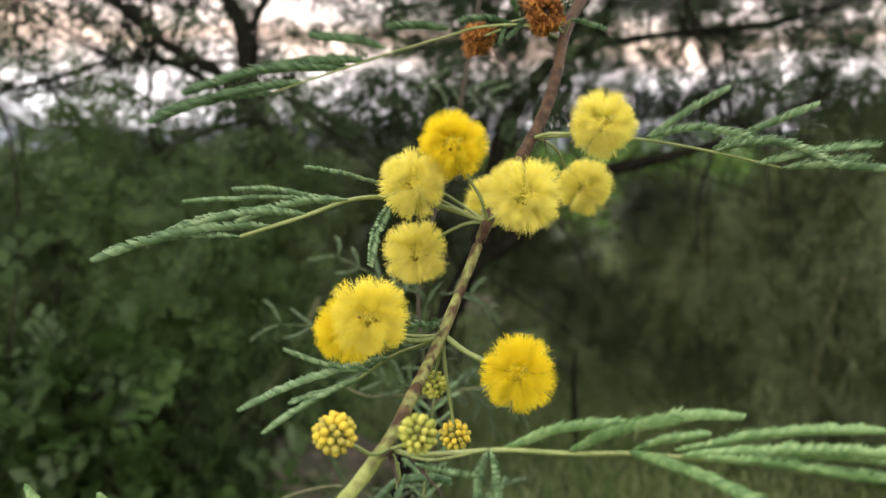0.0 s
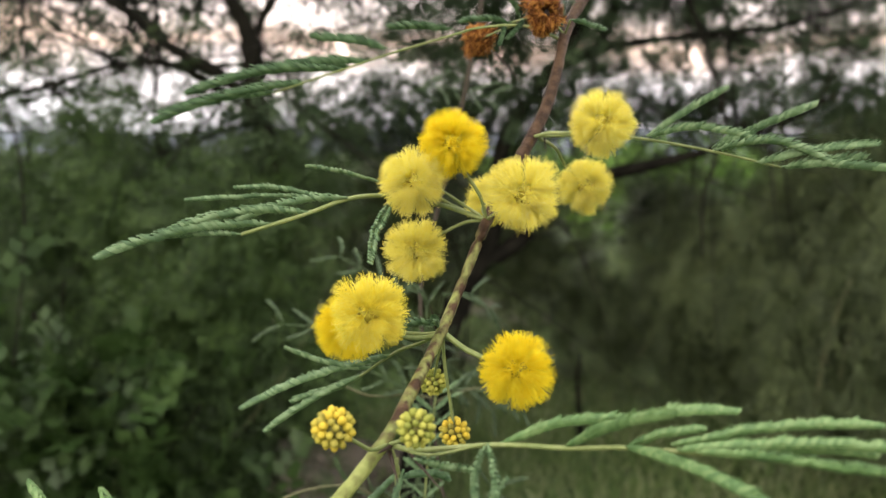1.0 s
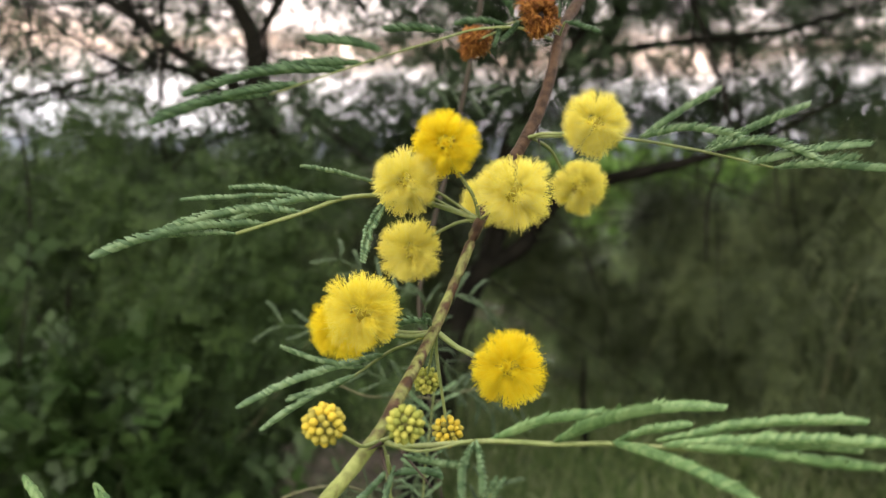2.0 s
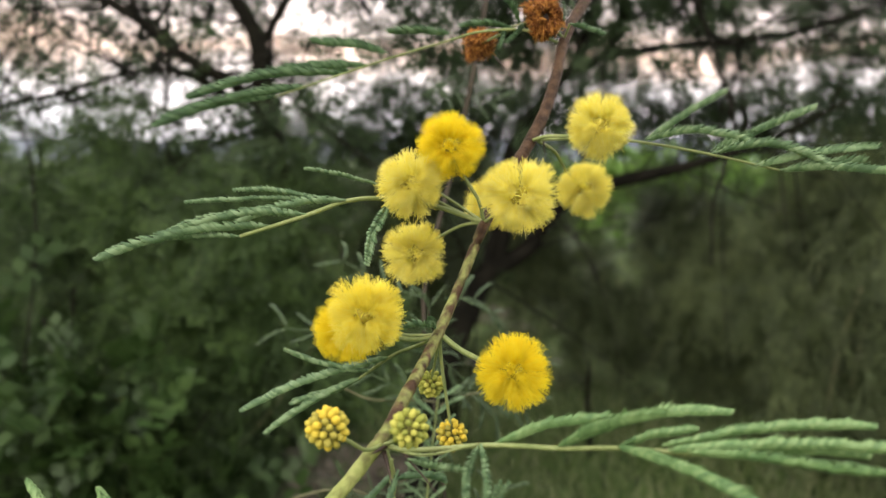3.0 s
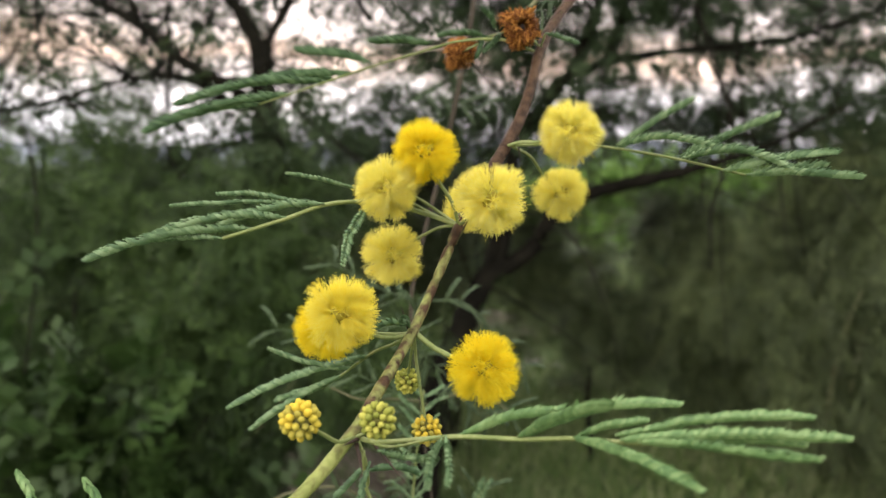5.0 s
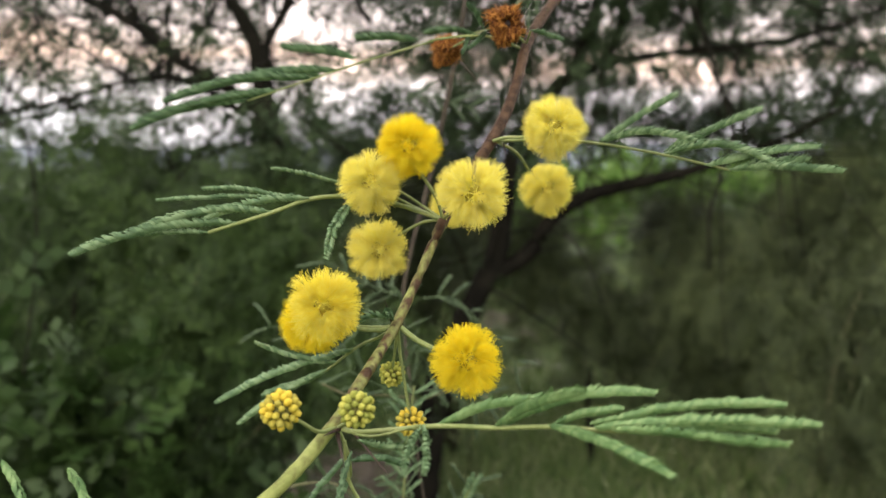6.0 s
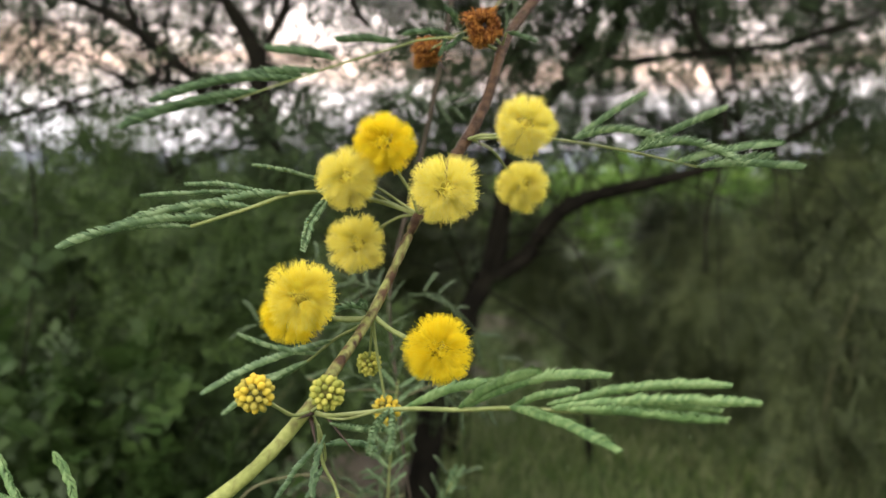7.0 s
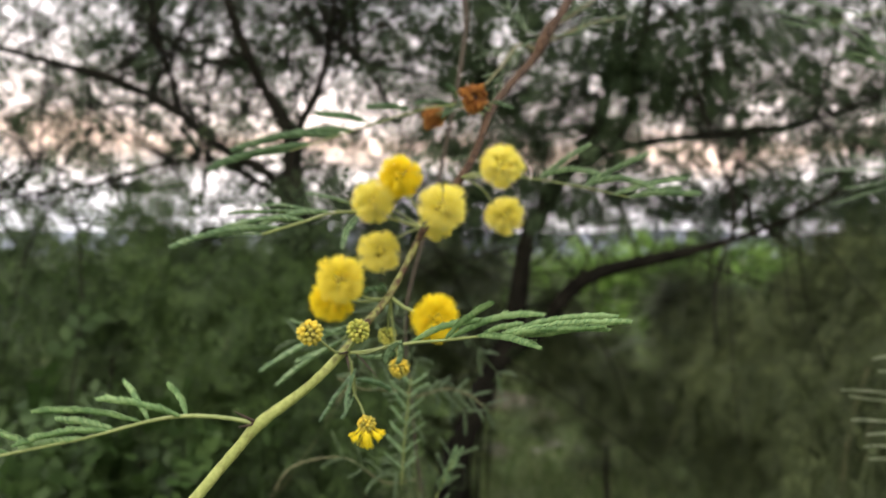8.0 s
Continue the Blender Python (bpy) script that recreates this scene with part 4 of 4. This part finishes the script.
# tree with the curved low limb
tree_a = thing("acacia_tree", (0.1, 2.8, 0), "dark-barked acacia tree with a curved low limb and feathery crown", "tree", "background acacia trees")
tree_a_limbs = [
    [m4(-139.1, 2650.0, -1349.8, 0.0680), m4(-92.5, 2680.0, -998.2, 0.0527), m4(-54.3, 2700.0, -752.7, 0.0459), m4(49.0, 2730.0, -504.7, 0.0416), m4(142.0, 2750.0, -310.2, 0.0382), m4(168.2, 2760.0, -152.7, 0.0348), m4(203.3, 2780.0, 46.0, 0.0263), m4(294.6, 2800.0, 196.9, 0.0240), m4(441.5, 2850.0, 393.9, 0.0218), m4(531.4, 2900.0, 711.7, 0.0195), m4(582.7, 2950.0, 1188.4, 0.0165)],
    [m4(100.0, 2742.0, -392.0, 0.032), m4(185.0, 2745.0, -346.0, 0.031), m4(262.0, 2745.0, -286.0, 0.029), m4(322.0, 2740.0, -190.0, 0.0270), m4(390.0, 2736.0, -128.0, 0.0262), m4(490.0, 2730.0, -84.0, 0.0250), m4(690.0, 2700.0, -36.0, 0.0205), m4(869.4, 2680.0, 12.0, 0.0135), m4(1044.9, 2650.0, 78.0, 0.0085), m4(1251.5, 2620.0, 190.0, 0.005)],
    [m4(304.4, 2800.0, 213.5, 0.0200), m4(355.0, 2800.0, 285.1, 0.0185), m4(493.5, 2780.0, 341.4, 0.0165), m4(649.3, 2760.0, 370.4, 0.0135), m4(802.1, 2740.0, 386.9, 0.0105), m4(1106.0, 2720.0, 418.1, 0.0090), m4(1402.2, 2700.0, 514.3, 0.0050)],
    [m4(503.6, 2780.0, 345.4, 0.0170), m4(561.0, 2800.0, 468.1, 0.0160), m4(584.8, 2800.0, 641.4, 0.0140), m4(646.9, 2850.0, 901.4, 0.0110), m4(677.4, 2900.0, 1170.2, 0.0080)],
    [m4(560.0, 2925.0, 980.0, 0.0120), m4(380.0, 2890.0, 1330.0, 0.0120), m4(233.0, 2850.0, 1400.0, 0.0110), m4(50.4, 2750.0, 1039.5, 0.0100), m4(33.2, 2700.0, 782.0, 0.0095), m4(20.1, 2660.0, 633.2, 0.0070), m4(28.3, 2640.0, 530.9, 0.0045)],
]
tree_a_limbs.append([tree_a_limbs[0][-1], (0.75, 2.3, 2.5, 0.026), (0.52, 1.5, 2.1, 0.016), (0.45, 1.25, 2.0, 0.008)])
limb(tree_a_limbs[0], tree_a, "trunk")
for row in tree_a_limbs[1:]:
    limb(row, tree_a)
side_twigs(tree_a, tree_a_limbs, 190, 5, 0.75)

# forked tree
tree_b = thing("acacia_tree", (-0.5, 2.0, 0), "dark forked acacia tree with spreading limbs and feathery crown", "tree", "background acacia trees")
tree_b_limbs = [
    [m4(-570.8, 2000.0, -1264.4, 0.0408), m4(-490.0, 2000.0, -677.2, 0.0306), m4(-431.1, 2000.0, -236.4, 0.034), m4(-446.3, 2000.0, 13.7, 0.031), m4(-465.9, 2000.0, 139.0, 0.028), m4(-484.0, 2000.0, 294.2, 0.020), m4(-553.3, 1980.0, 423.8, 0.0136), m4(-599.5, 1960.0, 536.5, 0.0127), m4(-640.7, 1950.0, 665.1, 0.0110), m4(-678.2, 1950.0, 927.8, 0.0093)],
    [m4(-461.4, 2000.0, 116.9, 0.0153), m4(-540.8, 1990.0, 182.7, 0.0136), m4(-657.1, 1980.0, 248.4, 0.0127), m4(-769.1, 1960.0, 341.5, 0.0119), m4(-924.0, 1940.0, 419.3, 0.0110), m4(-1062.1, 1920.0, 457.0, 0.0093), m4(-1227.9, 1900.0, 500.3, 0.0068), m4(-1406.5, 1880.0, 526.1, 0.0051)],
    [m4(-761.7, 1960.0, 341.5, 0.0093), m4(-795.7, 1970.0, 453.7, 0.0085), m4(-849.5, 1990.0, 592.7, 0.0068), m4(-877.3, 2000.0, 835.5, 0.0059)],
    [m4(-839.2, 2100.0, 226.2, 0.0068), m4(-1004.7, 2080.0, 170.6, 0.0068), m4(-1162.8, 2050.0, 135.0, 0.0059), m4(-1351.2, 2000.0, 112.6, 0.0043)],
    [m4(-456.8, 2000.0, 87.4, 0.0093), m4(-668.0, 2060.0, 213.1, 0.0085), m4(-839.1, 2100.0, 224.6, 0.0068)],
    [m4(-476.5, 2000.0, 264.6, 0.0102), m4(-404.9, 2050.0, 437.0, 0.0102), m4(-384.0, 2100.0, 617.7, 0.0093), m4(-377.7, 2150.0, 854.0, 0.0076)],
    [m4(-235.3, 2300.0, 404.4, 0.0068), m4(-312.5, 2250.0, 528.1, 0.0076), m4(-384.0, 2100.0, 586.7, 0.0085)],
]
limb(tree_b_limbs[0], tree_b, "trunk")
for row in tree_b_limbs[1:]:
    limb(row, tree_b)
side_twigs(tree_b, tree_b_limbs, 170, 6, 0.6)

def leafy(tree, blobs, density, seed):
    o, count = tree.location, density * sum(b[6] for b in blobs)
    v, f = crown([(b[0] - o[0], b[1] - o[1], b[2] - o[2], *b[3:]) for b in blobs], int(count), seed, clump=18, loose=0.38)
    part("crown", cloud_mesh("crown", v, f, M_CROWN), tree, "feathery dark green crown")


leafy(tree_a, [(1.0, 3.4, 2.4, 1.2, 0.5, 0.9, 6.4), (2.0, 3.3, 2.3, 1.0, 0.5, 0.9, 5.2), (0.75, 2.9, 2.0, 0.45, 0.3, 0.18, 0.6), (0.15, 2.9, 1.46, 0.25, 0.2, 0.12, 0.35), (0.56, 2.85, 1.94, 0.2, 0.15, 0.13, 0.2), (0.96, 2.8, 1.77, 0.26, 0.15, 0.10, 0.15), (0.25, 2.9, 1.70, 0.42, 0.3, 0.40, 1.5), (0.35, 3.0, 2.3, 0.6, 0.4, 0.6, 2.2), (2.2, 3.3, 1.40, 0.9, 0.4, 0.32, 1.2), (1.3, 3.2, 1.65, 0.8, 0.4, 0.42, 1.7), (1.6, 3.2, 1.44, 0.8, 0.3, 0.15, 0.8), (0.8, 3.2, 1.50, 0.5, 0.3, 0.10, 0.35), (1.0, 2.6, 3.1, 1.2, 0.8, 0.4, 2.5)], 700, 41)
leafy(tree_b, [(-1.0, 2.5, 2.28, 1.15, 0.4, 0.85, 4.3), (-1.6, 2.6, 1.75, 1.0, 0.4, 0.5, 0.6), (-0.7, 2.5, 1.98, 0.8, 0.4, 0.18, 0.55), (-0.28, 2.5, 2.15, 0.5, 0.3, 0.65, 0.5), (-0.05, 2.7, 1.78, 0.36, 0.3, 0.40, 0.28), (-0.55, 2.7, 1.6, 0.6, 0.3, 0.3, 0.3), (-0.2, 2.7, 1.47, 0.35, 0.25, 0.16, 0.22), (-1.25, 2.7, 1.46, 0.95, 0.3, 0.17, 0.32), (-0.35, 2.8, 1.38, 0.3, 0.2, 0.10, 0.16), (-0.44, 1.9, 1.42, 0.12, 0.08, 0.20, 0.07), (-0.8, 2.0, 3.0, 1.1, 0.6, 0.4, 1.5)], 1043, 42)

# shrubs: each a few thin stems and a mass of leaves
def shrub(name, place, blobs, count, seed, material, label, stems=7, height=1.0, sprays=0, **leafy):
    ob = thing(name, place, label, "shrub")
    r = np.random.default_rng(seed + 100)
    for _ in range(stems):
        heap = Heap()
        w = np.array((r.normal(0, 0.35), r.normal(0, 0.25), 1.0))
        s = np.linspace(0, 1, 8)[:, None]
        tube(heap, w * height * s * r.uniform(0.7, 1.1) + r.normal(0, 0.15, 3) * s * s * (1, 1, 0), np.linspace(0.014, 0.004, 8), 6)
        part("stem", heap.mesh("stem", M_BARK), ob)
    for _ in range(sprays):
        b = blobs[r.integers(len(blobs))]
        p = np.array(b[:3]) - np.array(place) + r.uniform(-0.5, 0.5, 3) * b[3:6] + np.array((0, 0, 0.3 * b[5]))
        s = np.linspace(0, 1, 8)[:, None]
        heap = Heap()
        tube(heap, p + np.array((r.normal(0, 0.15), r.normal(0, 0.1), -r.uniform(0.25, 0.5))) * s + r.normal(0, 0.08, 3) * s * s, np.linspace(0.003, 0.0015, 8), 5)
        part("twig", heap.mesh("twig", M_DEAD), ob, "thin pale dry twig")
    v, f = crown([(b[0] - place[0], b[1] - place[1], b[2] - place[2], *b[3:]) for b in blobs], count, seed, **leafy)
    part("foliage", cloud_mesh("foliage", v, f, material), ob)
    return ob


THICK = dict(strip_len=0.05, strip_w=0.007, strips=20, leaf_len=0.20, clump=50, loose=0.15)
FINE = dict(strip_len=0.024, strip_w=0.0046, strips=22, leaf_len=0.15, clump=80, loose=0.12)
STRANDS = dict(strip_len=0.036, strip_w=0.0045, strips=24, leaf_len=0.24, clump=70, loose=0.12)
BROAD = dict(strip_len=0.03, strip_w=0.011, strips=18, leaf_len=0.14)
shrub("shrub", (-0.95, 1.8, 0), [(-0.95, 1.8, 0.78, 0.55, 0.25, 0.55, 3), (-0.76, 1.85, 0.80, 0.30, 0.22, 0.34, 1.2), (-0.50, 1.9, 0.66, 0.34, 0.2, 0.36, 0.45), (-0.42, 1.75, 1.0, 0.34, 0.2, 0.30, 1.4), (-0.80, 1.8, 1.22, 0.14, 0.1, 0.16, 0.2), (-0.50, 1.85, 1.22, 0.12, 0.1, 0.12, 0.12)], 6200, 51, M_SHRUB, "dense feathery green shrub under the trees", sprays=7, **FINE)
shrub("shrub", (-0.72, 1.55, 0), [(-0.74, 1.55, 0.70, 0.26, 0.12, 0.28, 3), (-0.45, 1.6, 0.55, 0.2, 0.1, 0.15, 0.6)], 170, 61, M_BROADLEAF, "low shrub with small rounded bright green leaves", stems=5, height=0.7, strip_len=0.046, strip_w=0.031, strips=8, leaf_len=0.12, clump=9)
shrub("shrub", (-1.9, 2.4, 0), [(-1.8, 2.4, 0.66, 0.8, 0.4, 0.62, 3)], 1500, 54, M_SHRUB, "broad leafy green shrub with loose outline", **BROAD)
shrub("shrub", (-0.6, 3.6, 0), [(-0.6, 3.6, 0.75, 0.9, 0.3, 0.55, 3), (-0.3, 3.7, 1.18, 0.4, 0.3, 0.28, 1.2)], 1900, 58, M_VEIL, "tangled green shrub in the shade", **THICK)
shrub("shrub", (0.0, 3.5, 0), [(-0.22, 3.5, 0.75, 0.45, 0.4, 0.45, 2.4), (0.24, 3.6, 0.88, 0.26, 0.2, 0.20, 0.7), (0.82, 3.9, 0.62, 0.36, 0.25, 0.32, 1.3), (0.98, 3.7, 1.06, 0.26, 0.2, 0.16, 0.6), (1.2, 4.2, 0.72, 0.4, 0.3, 0.42, 1.0), (0.75, 4.4, 0.40, 0.6, 0.3, 0.28, 1.1)], 3100, 52, M_VEIL, "dark tangled shrub in the shade behind", sprays=14, **THICK)
drooping = shrub("shrub", (1.5, 3.2, 0), [(1.5, 3.2, 0.95, 0.75, 0.35, 0.45, 3), (1.1, 3.3, 0.72, 0.4, 0.3, 0.35, 1), (1.4, 2.5, 0.88, 0.40, 0.22, 0.36, 1.3), (1.5, 3.2, 0.42, 0.6, 0.3, 0.3, 0.9)], 6400, 53, M_VEIL, "grey-green feathery shrub with drooping sprays", droop=2.4, stems=2, sprays=46, **STRANDS)
shrub("shrub", (2.6, 3.0, 0), [(2.4, 3.0, 1.0, 0.8, 0.4, 0.6, 3), (2.2, 2.9, 0.42, 0.8, 0.35, 0.36, 1.3)], 3700, 55, M_VEIL, "tall grey-green feathery shrub", droop=1.6, stems=2, sprays=34, **THICK)
shrub("shrub", (-2.2, 4.6, 0), [(-2.3, 4.6, 0.66, 1.5, 0.5, 0.66, 3)], 1800, 56, M_SHRUB, "dense green thicket behind the trees", **BROAD)
shrub("shrub", (2.8, 5.6, 0), [(3.0, 5.6, 0.85, 1.5, 0.5, 0.7, 3)], 1800, 57, M_SHRUB, "dense green thicket behind the trees", **BROAD)
shrub("shrub", (-4.0, 11.0, 0), [(-4.0, 11.0, 0.7, 4.0, 0.6, 0.7, 3)], 2200, 59, M_SHRUB, "far green hedge beyond the trees", strip_len=0.14, strip_w=0.06, strips=10, leaf_len=0.3)
# this hedge looks sunlit through its brighter leaf colour
shrub("shrub", (4.5, 12.0, 0), [(4.5, 12.0, 0.8, 4.5, 0.6, 0.65, 3)], 2200, 60, M_HEDGE, "far green hedge beyond the trees, sunlight put into its leaf colour", strip_len=0.14, strip_w=0.06, strips=10, leaf_len=0.3)


# a pale spray of thin leaves drooping from the shrub
r = np.random.default_rng(88)
tip = np.array(m4(995.5, 1900.0, -501.1, 0)[:3]) - np.array(drooping.location)
for a in np.linspace(-0.42, 0.42, 15):
    heap = Heap()
    go = np.array((math.sin(a), r.normal(0, 0.15), -math.cos(a))) * r.uniform(0.10, 0.17)
    s = np.linspace(0, 1, 6)[:, None]
    tube(heap, tip + go * s + np.array((0, 0, -0.015)) * s * s, np.linspace(0.0013, 0.0007, 6), 5)
    part("leaf_strand", heap.mesh("leaf_strand", M_VEIL), drooping)

# one yellowed leaf in the shrub
heap = Heap()
for a in (0.0, 0.9, -0.9):
    leaflet(heap, np.zeros(3), np.array((math.sin(a), -0.3, -math.cos(a))), np.array((0, -1, 0.2)), 0.018, 0.010)
yellow_leaf = new("leaf", heap.mesh("leaf", M_BUD_GOLD))
yellow_leaf.parent = bpy.data.objects["shrub"]
yellow_leaf.location = Vector(m4(-730.4, 1700.0, -507.4, 0)[:3]) - bpy.data.objects["shrub"].location
tagged(yellow_leaf, "small yellowed leaf")
sapling = thing("sapling", (0.6, 3.4, 0), "thin dark sapling stem standing in the grass", "sapling")
limb([m4(615.9, 3400.0, -1619.4, 0.017), m4(602.2, 3400.0, -1414.2, 0.016), m4(588.6, 3400.0, -1211.2, 0.014), m4(574.3, 3400.0, -1000.0, 0.010), m4(580.0, 3400.0, -860.0, 0.006)], sapling, "stem")
hanging = thing("hanging_twig", (0.6, 2.0, 1.5), "thin pale brown bare twig hanging from the tree", "twig")
limb([(0.75, 2.75, 1.95, 0.008), m4(779.9, 2300.0, 135.3, 0.006), m4(731.8, 2200.0, -6.4, 0.005), m4(686.9, 2150.0, -125.9, 0.004), m4(680.1, 2120.0, -273.9, 0.003)], hanging, "stem")


# ---- grass ----
def grass(count, seed):
    r = np.random.default_rng(seed)
    far, turn = 0.3 + 11 * r.uniform(0, 1, count) ** 0.85, r.normal(0, 0.75, count)
    p = np.stack([far * np.sin(turn) + 0.2, far * np.cos(turn) - 0.3, np.zeros(count)], 1)
    h = r.uniform(0.03, 0.13, (count, 1))
    tilt = np.concatenate([r.normal(0, 0.35, (count, 2)), np.ones((count, 1))], 1)
    side = np.stack([np.cos(a := r.uniform(0, 6.28, count)), np.sin(a), np.zeros(count)], 1) * 0.004
    v = np.stack([p - side, p + side, p + tilt * h * 0.6 + side * 0.7, p + tilt * h * (1, 1, 0.9)], 1).reshape(-1, 3)
    i = np.arange(count) * 4
    f = np.concatenate([np.stack([i, i + 1, i + 2], 1), np.stack([i, i + 2, i + 3], 1)])
    return tagged(new("grass", cloud_mesh("grass", v, f, M_GRASS)), "short green grass on the ground", "grass", kind="stuff")


grass(190000, 71)


# ---- pale stones half sunk in the ground ----
def stone(x, y, size, seed, material, label):
    bm = bmesh.new()
    bmesh.ops.create_icosphere(bm, subdivisions=3, radius=1)
    for v in bm.verts:
        n = noise.noise(v.co * 1.3 + Vector((seed, 0, 0))) * 0.35 + noise.noise(v.co * 4 + Vector((0, seed, 0))) * 0.10
        v.co = Vector((v.co.x * 1.2, v.co.y, v.co.z * 0.62)) * (1 + n) * size
    me = bpy.data.meshes.new("stone")
    bm.to_mesh(me)
    bm.free()
    me.polygons.foreach_set("use_smooth", [True] * len(me.polygons))
    me.materials.append(material)
    ob = new("stone", me)
    ob.location = (x, y, 0.25 * size)
    return tagged(ob, label, "stone", "stones in the grass")


GREY_STONE, PALE_STONE = "dull brown-grey weathered stone lying in the grass", "small pale weathered stone lying in the grass"
for n, (x, y, size) in enumerate([(-0.55, 2.95, 0.13), (-0.36, 3.0, 0.10), (-0.22, 3.15, 0.12), (-0.46, 2.78, 0.08), (-0.30, 2.80, 0.06), (-0.42, 3.2, 0.14), (-0.62, 3.2, 0.12), (-0.15, 2.95, 0.07), (-0.74, 3.05, 0.14), (0.24, 6.4, 0.19), (0.1, 4.9, 0.09), (0.50, 5.9, 0.11)]):
    stone(x, y, size, n * 3.1, M_STONE, GREY_STONE)
for n, (x, y, size) in enumerate([(0.51, 5.2, 0.055), (0.83, 5.25, 0.055), (1.14, 6.8, 0.06), (0.77, 6.1, 0.05), (0.37, 5.0, 0.045), (0.64, 5.1, 0.04)]):
    stone(x, y, size, 50 + n * 3.1, M_PALE_STONE, PALE_STONE)


# ---- all behind the branch was drawn up on a larger scale: set it to its true size ----
TRUE_SIZE = 0.6
for ob in [o for o in scene.objects if o.parent is None and o.type in {"MESH", "EMPTY"} and o not in (branch, twig, edge)]:
    ob.location *= TRUE_SIZE
    ob.scale *= TRUE_SIZE
